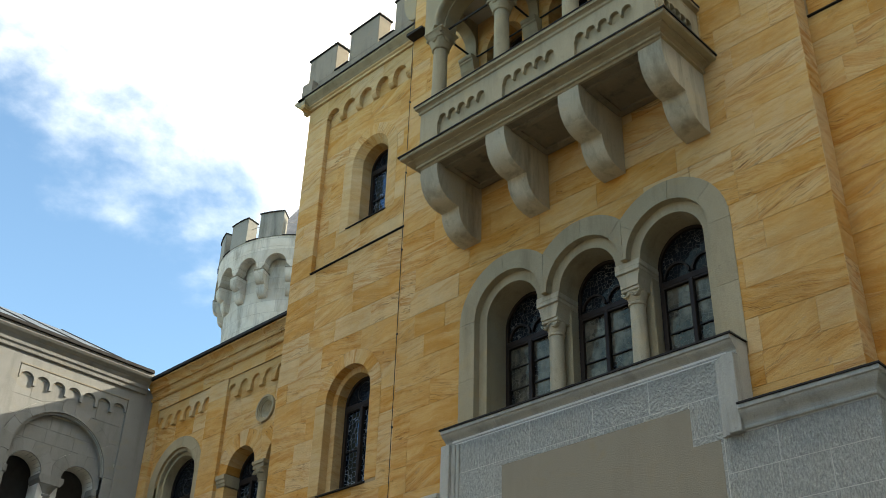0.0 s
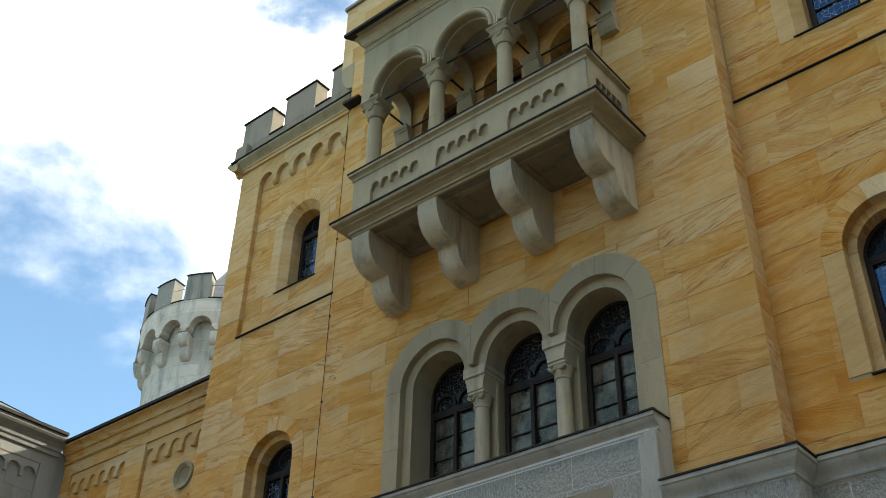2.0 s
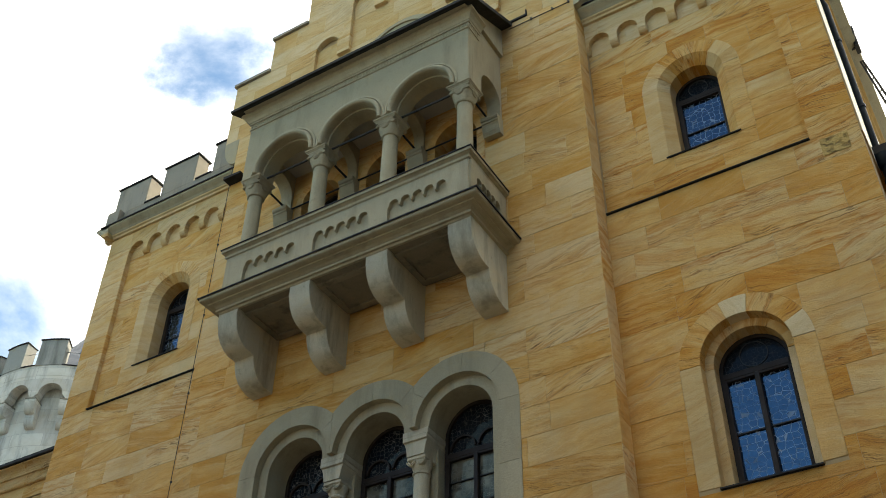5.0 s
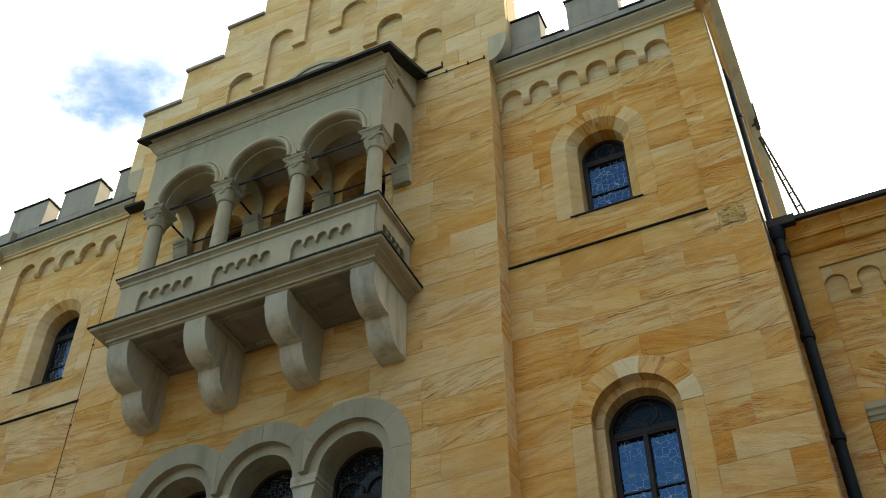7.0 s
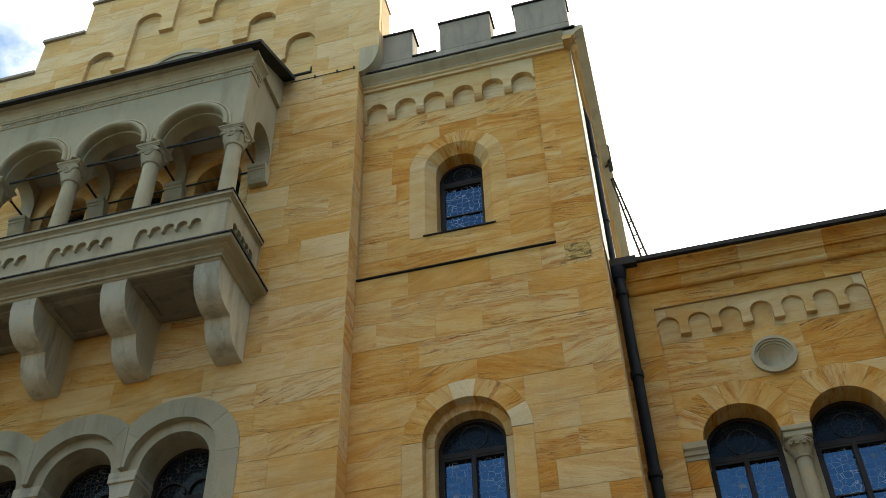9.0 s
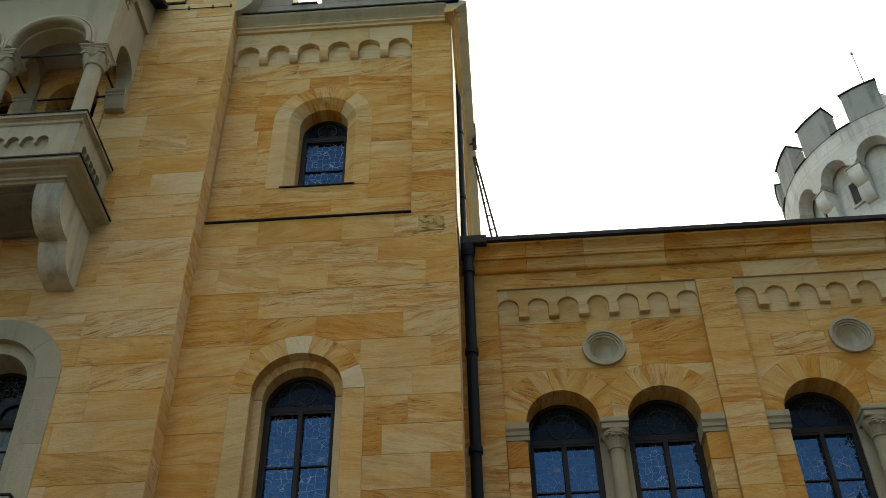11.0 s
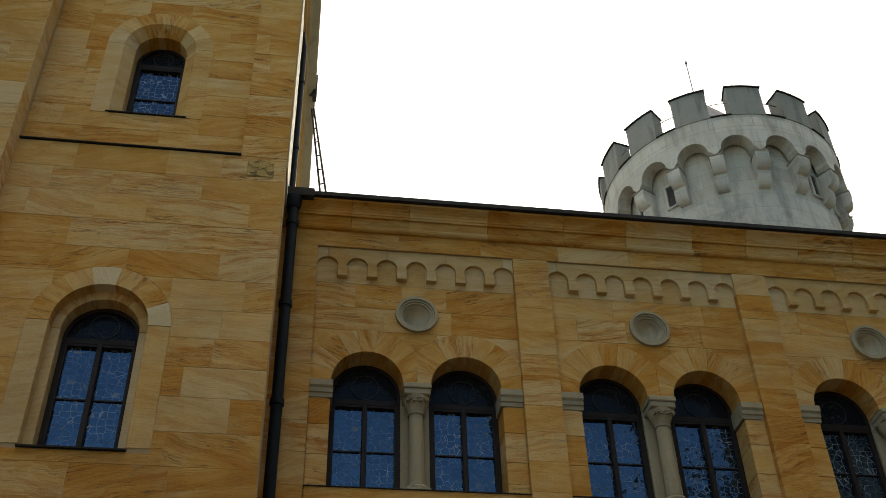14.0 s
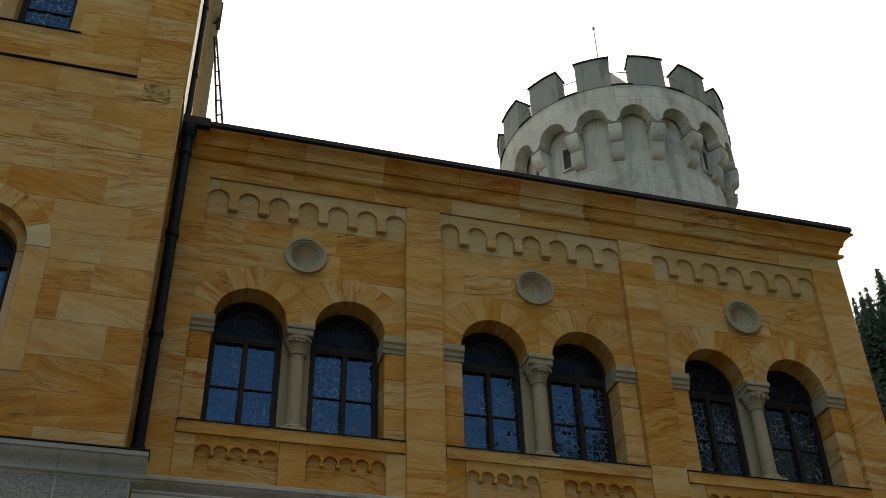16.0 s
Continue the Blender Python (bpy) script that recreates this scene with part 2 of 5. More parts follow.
def pitted_mat():
    k = Mat("pitted_yellow_stone")
    pos = k.node("ShaderNodeNewGeometry").outputs["Position"]
    pits = k.noise(k.mapped(pos, scale=(1.0, 1.0, 1.6)), 9.0, 6.0, 0.7, 0.5)
    n1 = k.noise(pos, 4.0, 4.0, 0.6)
    hole = k.span(pits, 0.55, 0.68, 0.0, 0.8)
    c = k.mix(n1, (0.60, 0.41, 0.15), (0.50, 0.31, 0.09))
    c = k.mix(hole, c, (0.22, 0.15, 0.075))
    k.bump(k.math("SUBTRACT", k.noise(pos, 40.0, 3.0), k.math("MULTIPLY", hole, 2.0)), 1.0, 0.04)
    return k.done(c, 0.92, 0.0, 0.2)


PITTED = pitted_mat()


def plain(name, a, b, rough=0.6, metal=0.0, scale=6.0, spec=0.4):
    k = Mat(name)
    pos = k.node("ShaderNodeNewGeometry").outputs["Position"]
    n1 = k.noise(pos, scale, 5.0, 0.6)
    n2 = k.noise(pos, scale * 14, 3.0, 0.6)
    k.bump(n2, 0.15, 0.003)
    return k.done(k.mix(n1, a, b), k.span(n1, 0.3, 0.7, rough - 0.1, rough + 0.1), metal, spec)


MORTAR = plain("mortar", (0.46, 0.33, 0.17), (0.34, 0.235, 0.115), 0.95)
GREYMORTAR = plain("grey_mortar", (0.80, 0.79, 0.72), (0.68, 0.67, 0.61), 0.95)
LEADSHEET = plain("dark_lead_sheet", (0.034, 0.032, 0.030), (0.018, 0.017, 0.016), 0.75, 0.0, 6.0, 0.15)
PIPE = plain("dark_painted_pipe", (0.013, 0.018, 0.022), (0.006, 0.008, 0.010), 0.5, 0.0, 6.0, 0.1)
IRON = plain("black_iron", (0.016, 0.015, 0.014), (0.03, 0.026, 0.022), 0.6, 0.3)
WOOD = plain("dark_brown_window_wood", (0.030, 0.020, 0.014), (0.018, 0.012, 0.009), 0.55, 0.0, 6.0, 0.2)
CAME = plain("grey_lead_came", (0.035, 0.035, 0.034), (0.02, 0.02, 0.02), 0.6)
SHEET = plain("blue_grey_roof_sheet", (0.11, 0.14, 0.165), (0.08, 0.10, 0.12), 0.8, 0.0, 6.0, 0.15)
# Paler than the bay's stone: the sun's glare on the flank is in the colour.
SUNLIT_FLANK = greystone("sun_bright_flank_stone", (0.74, 0.70, 0.60), (0.62, 0.57, 0.46), (0.3, 0.26, 0.2), stains=0.3)
# Near-black tone that puts the shade of unlit interiors into the colour.
UNLIT = plain("unlit_interior_tone", (0.06, 0.055, 0.05), (0.04, 0.036, 0.032), 0.9)
VAULT = plain("whitewashed_vault", (0.5, 0.48, 0.42), (0.42, 0.4, 0.35), 0.9)
ZINC = plain("grey_zinc_sheet", (0.10, 0.11, 0.125), (0.07, 0.075, 0.085), 0.55, 0.3)
STEEL = plain("galvanised_steel", (0.30, 0.30, 0.30), (0.2, 0.2, 0.2), 0.4, 0.8)
GRAVEL = plain("pale_gravel", (0.135, 0.123, 0.104), (0.09, 0.082, 0.07), 0.95, 0.0, 1.5)


def glass_mat(name, lead, ior, tint, scale=11.0, mirror_tone=None):
    """Leaded glass: small panes, each a little out of true, held by grey cames."""
    k = Mat(name)
    flat = k.mapped(k.co, scale=(1.0, 0.001, 1.0))
    vor = k.node("ShaderNodeTexVoronoi", Vector=flat, Scale=scale, Randomness=0.62)
    vor.feature = "DISTANCE_TO_EDGE"
    cell = k.node("ShaderNodeTexVoronoi", Vector=flat, Scale=scale, Randomness=0.62)
    came = k.span(vor.outputs["Distance"], 0.018, 0.04)
    big = k.noise(k.co, 2.2, 3.0, 0.55)
    tilt = k.vmath("SUBTRACT", cell.outputs["Color"], (0.5, 0.5, 0.5))
    wav = k.noise(k.co, 8.0, 2.0, 0.5)
    bumped = k.node("ShaderNodeBump", Height=wav, Strength=0.3, Distance=0.02).outputs[0]
    nrm = k.n.new("ShaderNodeVectorMath")
    nrm.operation = "MULTIPLY_ADD"
    k.put(tilt, nrm.inputs[0])
    nrm.inputs[1].default_value = (0.035, 0.035, 0.035)
    k.put(bumped, nrm.inputs[2])
    norm = k.n.new("ShaderNodeVectorMath")
    norm.operation = "NORMALIZE"
    k.l.new(nrm.outputs[0], norm.inputs[0])
    k.l.new(norm.outputs[0], k.b.inputs["Normal"])
    k.b.inputs["IOR"].default_value = ior
    k.b.inputs["Specular Tint"].default_value = (*tint, 1)
    lit = k.mix(k.span(big, 0.42, 0.62), (lead * 0.25, lead * 0.25, lead * 0.25), (lead, lead, lead))
    deep, pale = (0.004, 0.006, 0.010), (0.012, 0.016, 0.02)
    if mirror_tone:
        # Pale brown patches: the mirrored building is put into the pane colour.
        mirror_patch = k.span(k.noise(k.mapped(k.co, scale=(1.0, 1.0, 0.7)), 2.6, 4.0, 0.6), 0.42, 0.60)
        fill = k.mix(mirror_patch, deep, k.mix(cell.outputs["Color"], mirror_tone, tuple(0.45 * v for v in mirror_tone)))
    else:
        fill = k.mix(cell.outputs["Distance"], deep, pale)
    c = k.mix(came, lit, fill)
    return k.done(c, k.span(came, 0, 1, 0.5, 0.05), 0.0, 0.5)


GLASS = glass_mat("leaded_glass", 0.24, 2.1, (0.34, 0.65, 1.0), 10.5)
HALLFAN = glass_mat("dark_bottle_glass", 0.10, 1.32, (1.0, 0.85, 0.5), 15.0)
FANGLASS = glass_mat("dark_stained_glass", 0.05, 1.22, (0.8, 0.9, 1.0), 19.0)
HALLGLASS = glass_mat("old_bottle_glass", 0.10, 1.6, (1.0, 0.86, 0.52), 13.0, (0.17, 0.155, 0.115))


def tower_mat():
    k = Mat("coursed_tower_limestone")
    sep = k.node("ShaderNodeSeparateXYZ", Vector=k.co)
    a = k.math("MULTIPLY", k.math("ARCTAN2", sep.outputs[1], sep.outputs[0]), 2.9)
    uv = k.node("ShaderNodeCombineXYZ", X=a, Y=sep.outputs[2]).outputs[0]
    br = k.node("ShaderNodeTexBrick", Vector=uv, Scale=1.0)
    br.inputs["Brick Width"].default_value = 1.15
    br.inputs["Row Height"].default_value = 0.43
    br.inputs["Mortar Size"].default_value = 0.007
    br.inputs["Color1"].default_value = (0.0, 0, 0, 1)
    br.inputs["Color2"].default_value = (1.0, 1, 1, 1)
    br.inputs["Bias"].default_value = 0.0
    tone = k.mix(br.outputs["Color"], (0.60, 0.57, 0.495), (0.47, 0.445, 0.39))
    n1 = k.noise(k.co, 2.0, 6.0, 0.65, 0.4)
    runs = k.noise(k.mapped(k.co, scale=(2.4, 2.4, 0.45)), 1.3, 5.0, 0.65)
    c = k.mix(k.span(n1, 0.40, 0.7, 0.0, 0.45), tone, (0.44, 0.365, 0.25))
    c = k.mix(k.span(runs, 0.50, 0.74, 0.0, 0.6), c, (0.17, 0.155, 0.13))
    patch = k.noise(k.mapped(k.co, scale=(1.0, 1.0, 0.8)), 1.1, 7.0, 0.7, 0.5)
    c = k.mix(k.span(patch, 0.54, 0.70, 0.0, 0.5), c, (0.15, 0.14, 0.12))
    c = k.mix(k.math("MULTIPLY", br.outputs["Fac"], 0.45), c, (0.2, 0.19, 0.17))
    k.bump(k.math("SUBTRACT", k.noise(k.co, 60.0, 3.0), k.math("MULTIPLY", br.outputs["Fac"], 1.5)), 0.4, 0.01)
    return k.done(c, 0.9, 0.0, 0.2)


TOWER = tower_mat()


# ---------------------------------------------------------------- building helpers
def thing(name, label, category, kind="", group="", m=None):
    ob = new(name)
    if m is not None:
        ob.matrix_world = m
    return tagged(ob, label, category, group, kind)


def mesh_of(bm, name, material, smooth=False):
    bmesh.ops.recalc_face_normals(bm, faces=bm.faces)
    me = bpy.data.meshes.new(name)
    bm.to_mesh(me)
    bm.free()
    me.materials.append(material)
    if smooth:
        me.polygons.foreach_set("use_smooth", [True] * len(me.polygons))
        me.set_sharp_from_angle(angle=radians(35))
    return me


def part(name, bm, material, parent, label="", smooth=False, m=None):
    """Links a bmesh as one mesh object under a thing or a part."""
    ob = new(name, mesh_of(bm, name, material, smooth))
    ob.parent = parent
    if m is not None:
        ob.matrix_local = m
    return tagged(ob, label)


def solid(name, bm, material, label, category, kind="structure", m=None, smooth=False):
    ob = new(name, mesh_of(bm, name, material, smooth))
    if m is not None:
        ob.matrix_world = m
    return tagged(ob, label, category, kind=kind)


def block(bm, u0, u1, d0, d1, v0, v1, bev=0.0):
    pts = [(u, d, v) for v in (v0, v1) for d in (d0, d1) for u in (u0, u1)]
    vs = [bm.verts.new(p) for p in pts]
    fs = [bm.faces.new([vs[i] for i in f]) for f in ((0, 1, 3, 2), (4, 6, 7, 5), (0, 4, 5, 1), (2, 3, 7, 6), (0, 2, 6, 4), (1, 5, 7, 3))]
    if bev:
        bmesh.ops.bevel(bm, geom=list({e for f in fs for e in f.edges}), offset=bev, segments=1, affect="EDGES")
    return bm


def B():
    return bmesh.new()


def slab(bm, loops, d0, d1):
    """A plate with holes: 2D loops (the first is the outline), from depth d0 to d1."""
    tris = tessellate_polygon([[Vector((u, v, 0)) for u, v in lp] for lp in loops])
    flat = [p for lp in loops for p in lp]
    a = [bm.verts.new((u, d0, v)) for u, v in flat]
    b = [bm.verts.new((u, d1, v)) for u, v in flat]
    for t in tris:
        for side in (a, b):
            try:
                bm.faces.new([side[i] for i in t])
            except ValueError:
                pass
    i = 0
    for lp in loops:
        n = len(lp)
        for j in range(n):
            p, q = i + j, i + (j + 1) % n
            bm.faces.new((a[p], a[q], b[q], b[p]))
        i += n
    return bm


def rect(u0, u1, v0, v1):
    return [(u0, v0), (u1, v0), (u1, v1), (u0, v1)]


def arch(c, r, spring, foot, n=18):
    """The outline of a round-headed opening."""
    pts = [(c - r, foot), (c + r, foot)]
    return pts + [(c + r * math.cos(a), spring + r * math.sin(a)) for a in (math.pi * i / n for i in range(n + 1))]


def disc(c, v, r, n=28):
    return [(c + r * math.cos(2 * math.pi * i / n), v + r * math.sin(2 * math.pi * i / n)) for i in range(n)]


def run(bm, profile, u0, u1, miter0=0.0, miter1=0.0):
    """A moulding: the (depth, height) profile drawn along u; an end may be mitred by a factor of the depth."""
    a = [bm.verts.new((u0 + miter0 * d, d, v)) for d, v in profile]
    b = [bm.verts.new((u1 + miter1 * d, d, v)) for d, v in profile]
    n = len(profile)
    for i in range(n):
        j = (i + 1) % n
        bm.faces.new((a[i], a[j], b[j], b[i]))
    bm.faces.new(a)
    bm.faces.new(b[::-1])
    return bm


def lathe(bm, profile, u=0.0, d=0.0, n=20):
    """(radius, height) turned round the upright through (u, d)."""
    rings = []
    for r, v in profile:
        rings.append([bm.verts.new((u + r * math.cos(2 * math.pi * i / n), d + r * math.sin(2 * math.pi * i / n), v)) for i in range(n)])
    for lo, hi in zip(rings, rings[1:]):
        for i in range(n):
            j = (i + 1) % n
            bm.faces.new((lo[i], lo[j], hi[j], hi[i]))
    bm.faces.new(rings[0][::-1])
    bm.faces.new(rings[-1])
    return bm


def ring_band(bm, c, spring, r0, r1, d0, d1, a0=0.0, a1=math.pi, n=20):
    """A curved bar of an arch between two radii."""
    secs = []
    for i in range(n + 1):
        a = a0 + (a1 - a0) * i / n
        secs.append([bm.verts.new((c + r * math.cos(a), d, spring + r * math.sin(a))) for r, d in ((r0, d0), (r1, d0), (r1, d1), (r0, d1))])
    for s, t in zip(secs, secs[1:]):
        for i in range(4):
            j = (i + 1) % 4
            bm.faces.new((s[i], s[j], t[j], t[i]))
    bm.faces.new(secs[0])
    bm.faces.new(secs[-1][::-1])
    return bm


def rod(bm, p, q, r, n=8):
    p, q = Vector(p), Vector(q)
    m = (q - p).to_track_quat("Z", "Y").to_matrix()
    rings = [[bm.verts.new(c + m @ Vector((r * math.cos(2 * math.pi * i / n), r * math.sin(2 * math.pi * i / n), 0))) for i in range(n)] for c in (p, q)]
    for i in range(n):
        j = (i + 1) % n
        bm.faces.new((rings[0][i], rings[0][j], rings[1][j], rings[1][i]))
    bm.faces.new(rings[0][::-1])
    bm.faces.new(rings[1])
    return bm


def inside(pt, poly):
    return all((q[0] - p[0]) * (pt[1] - p[1]) - (q[1] - p[1]) * (pt[0] - p[0]) >= -1e-6 for p, q in zip(poly, poly[1:] + poly[:1]))


def cut_stone(u0, u1, v0, v1, holes, thick=0.03):
    """A flat block with convex openings cut out; its middle is the origin. None when nothing is left."""
    bm = B()
    f = bm.faces.new([bm.verts.new((u, 0, v)) for u, v in rect(u0, u1, v0, v1)])
    for poly in holes:
        for p, q in zip(poly, poly[1:] + poly[:1]):
            ex, ez = q[0] - p[0], q[1] - p[1]
            if abs(ex) + abs(ez) < 1e-5:
                continue
            bmesh.ops.bisect_plane(bm, geom=bm.verts[:] + bm.edges[:] + bm.faces[:], plane_co=(p[0], 0, p[1]), plane_no=(-ez, 0, ex), dist=1e-5)
        gone = []
        for f in bm.faces:
            c = f.calc_center_median()
            if inside((c.x, c.z), poly):
                gone.append(f)
        bmesh.ops.delete(bm, geom=gone, context="FACES")
    if not bm.faces or sum(f.calc_area() for f in bm.faces) < 0.006:
        bm.free()
        return None
    bmesh.ops.dissolve_limit(bm, angle_limit=0.01, verts=bm.verts[:], edges=bm.edges[:])
    bmesh.ops.inset_region(bm, faces=bm.faces[:], thickness=0.005, use_even_offset=True)
    edge = [v for v in bm.verts if any(e.is_boundary for e in v.link_edges)]
    for v in edge:
        v.co.y += 0.005
    ret = bmesh.ops.extrude_edge_only(bm, edges=[e for e in bm.edges if e.is_boundary])
    for g in ret["geom"]:
        if isinstance(g, bmesh.types.BMVert):
            g.co.y += thick
    return bm


STONES = []


def ashlar(parent, u0, u1, v0, v1, material, depth=0.0, holes=(), course=(0.40, 0.48), length=(0.65, 1.5), joint=0.005, seed=1, name="stone", thick=0.03):
    """Notes a field of coursed blocks, to be laid at the end of the file."""
    STONES.append((parent, u0, u1, v0, v1, material, depth, holes, course, length, joint, seed, name, thick))


def lay_stones():
    for parent, u0, u1, v0, v1, material, depth, holes, course, length, joint, seed, name, thick in STONES:
        rng = random.Random(seed)
        n = max(1, round((v1 - v0) / ((course[0] + course[1]) / 2)))
        w = [rng.uniform(*course) for _ in range(n)]
        k = (v1 - v0) / sum(w)
        v = v0
        boxes = [(p, min(x for x, _ in p), max(x for x, _ in p), min(y for _, y in p), max(y for _, y in p)) for p in holes]
        for h in w:
            h *= k
            u = u0
            first = rng.uniform(0.3, 1.0)
            while u < u1 - 1e-4:
                ln = rng.uniform(*length) * first
                first = 1.0
                if u1 - (u + ln) < 0.35:
                    ln = u1 - u
                a, b, c, d = u + joint / 2, u + ln - joint / 2, v + joint / 2, v + h - joint / 2
                near = [p for p, x0, x1, y0, y1 in boxes if x0 < b and x1 > a and y0 < d and y1 > c]
                u += ln
                mu, mv = (a + b) / 2, (c + d) / 2
                shifted = [[(x - mu, y - mv) for x, y in p] for p in near]
                bm = cut_stone(a - mu, b - mu, c - mv, d - mv, shifted, thick)
                if bm is None:
                    continue
                part(name, bm, material, parent, m=Matrix.Translation((mu, depth + rng.uniform(-0.002, 0.002), mv)))
            v += h


def arch_bar(bm, c, spring, section, a0, a1, n=5):
    """A curved bar with any (radius, depth) section."""
    secs = []
    for i in range(n + 1):
        a = a0 + (a1 - a0) * i / n
        secs.append([bm.verts.new((c + r * math.cos(a), d, spring + r * math.sin(a))) for r, d in section])
    m = len(section)
    for s, t in zip(secs, secs[1:]):
        for i in range(m):
            j = (i + 1) % m
            bm.faces.new((s[i], s[j], t[j], t[i]))
    bm.faces.new(secs[0])
    bm.faces.new(secs[-1][::-1])
    return bm


def voussoirs(parent, c, spring, r0, r1, count, material, depth=0.0, thick=0.10, seed=1, clip=None, name="voussoir", section=None, special=None):
    """The wedge stones of an arch, each an object; clip: (u, side) keeps the stones on one side of an upright; special: {place: material}."""
    rng = random.Random(seed)
    cuts = [math.pi * (i + (rng.uniform(-0.12, 0.12) if 0 < i < count else 0)) / count for i in range(count + 1)]
    section = section or [(r0, 0), (r1 - 0.003, 0), (r1 - 0.003, thick), (r0, thick)]
    for place, (a0, a1) in enumerate(zip(cuts, cuts[1:])):
        am, rm = (a0 + a1) / 2, (r0 + r1) / 2
        mu, mv = c + rm * math.cos(am), spring + rm * math.sin(am)
        g = 0.002
        bm = B()
        arch_bar(bm, c - mu, spring - mv, section, a0 + g / rm, a1 - g / rm)
        if clip:
            u, side = clip
            bmesh.ops.bisect_plane(bm, geom=bm.verts[:] + bm.edges[:] + bm.faces[:], plane_co=(u - mu - side * 0.003, 0, 0), plane_no=(side, 0, 0), clear_outer=True)
            if not bm.faces:
                bm.free()
                continue
            hole = [e for e in bm.edges if e.is_boundary]
            if hole:
                bmesh.ops.holes_fill(bm, edges=hole)
        turn = Matrix.Rotation(-am, 4, "Y")
        bm.transform(turn.inverted())
        part(name, bm, (special or {}).get(place, material), parent, m=Matrix.Translation((mu, depth + rng.uniform(-0.002, 0.002), mv)) @ turn)


def prism(bm, outline, v0, v1):
    """An upright bar with a (u, depth) outline."""
    a = [bm.verts.new((u, d, v0)) for u, d in outline]
    b = [bm.verts.new((u, d, v1)) for u, d in outline]
    n = len(outline)
    for i in range(n):
        j = (i + 1) % n
        bm.faces.new((a[i], a[j], b[j], b[i]))
    bm.faces.new(a)
    bm.faces.new(b[::-1])
    return bm


def corbel_table(parent, u0, u1, first, pitch, count, r, top, spring, corb_h, d0, d1, material, joints, roll=False):
    """A round-arched corbel table laid as blocks; first: the middle of the first arch; joints: upright joints between blocks."""
    mids = [first + pitch * i for i in range(count)]
    pts = [(u0, top), (u0, spring)]
    for c in mids:
        arc = [(c + r * math.cos(a), spring + r * math.sin(a)) for a in (math.pi * (1 - j / 12) for j in range(13))]
        pts += [q for q in arc if abs(q[0] - pts[-1][0]) + abs(q[1] - pts[-1][1]) > 1e-3]
    if u1 - pts[-1][0] > 1e-3:
        pts.append((u1, spring))
    pts.append((u1, top))
    ends = [u0] + list(joints) + [u1]
    w = pitch / 2 - r
    for a, b in zip(ends, ends[1:]):
        bm = slab(B(), [pts], d0, d1)
        for co, no in (((a + 0.002, 0, 0), (-1, 0, 0)), ((b - 0.002, 0, 0), (1, 0, 0))):
            bmesh.ops.bisect_plane(bm, geom=bm.verts[:] + bm.edges[:] + bm.faces[:], plane_co=co, plane_no=no, clear_outer=True)
            hole = [e for e in bm.edges if e.is_boundary]
            if hole:
                bmesh.ops.holes_fill(bm, edges=hole)
        feet = [(m + pitch / 2 - w, m + pitch / 2 + w) for m in mids[:-1]]
        if mids[0] - r - u0 > 0.04:
            feet.append((u0, mids[0] - r))
        if u1 - mids[-1] - r > 0.04:
            feet.append((mids[-1] + r, u1))
        lo = spring - corb_h
        for x0, x1 in feet:
            if a <= (x0 + x1) / 2 < b:
                if roll:
                    run(bm, [(d1, spring + 0.004), (d0 - 0.004, spring + 0.004), (d0 - 0.004, lo + corb_h * 0.45), (d0 + 0.02, lo + corb_h * 0.2), (d0 + 0.06, lo + corb_h * 0.04), (d1, lo)], x0, x1)
                else:
                    block(bm, x0 - 0.008, x1 + 0.008, d0 - 0.03, d1, lo, spring - 0.045, 0.006)
                    block(bm, x0, x1, d0, d1, spring - 0.045, spring + 0.004)
        mid = (a + b) / 2
        bm.transform(Matrix.Translation((-mid, 0, 0)))
        part("corbel_table", bm, material, parent, "block of a round-arched corbel table", m=Matrix.Translation((mid, 0, 0)))


def piece(parent, u0, u1, v0, v1, material, d0, d1, bev=0.005, name="stone"):
    mu, mv = (u0 + u1) / 2, (v0 + v1) / 2
    bm = block(B(), u0 - mu, u1 - mu, 0, d1 - d0, v0 - mv, v1 - mv, bev)
    return part(name, bm, material, parent, m=Matrix.Translation((mu, d0, mv)))


def frieze(bm, u0, u1, count, top, r, spring, foot, d0, d1, corb=0.09, corb_h=0.17, last=False):
    """A round-arched corbel table: a plate with arches cut from its lower edge, a small bracket under each meeting point."""
    pitch = (u1 - u0) / count
    pts = [(u0, top), (u0, spring)]
    for i in range(count):
        c = u0 + pitch * (i + 0.5)
        if i:
            pts.append((c - r, spring))
        else:
            pts[-1] = (u0, spring)
            pts.append((c - r, spring))
        pts += [(c + r * math.cos(a), spring + r * math.sin(a)) for a in (math.pi * (1 - j / 10) for j in range(1, 10))]
        pts.append((c + r, spring))
    pts += [(u1, spring), (u1, top)]
    slab(bm, [pts], d0, d1)
    for i in range(1, count + (1 if last else 0)):
        c = u0 + pitch * i
        wide = max(pitch / 2 - r, corb / 2)
        block(bm, c - wide, c + wide, d0 - 0.004, d1, spring - corb_h, spring + 0.004, 0.006)
    return bm


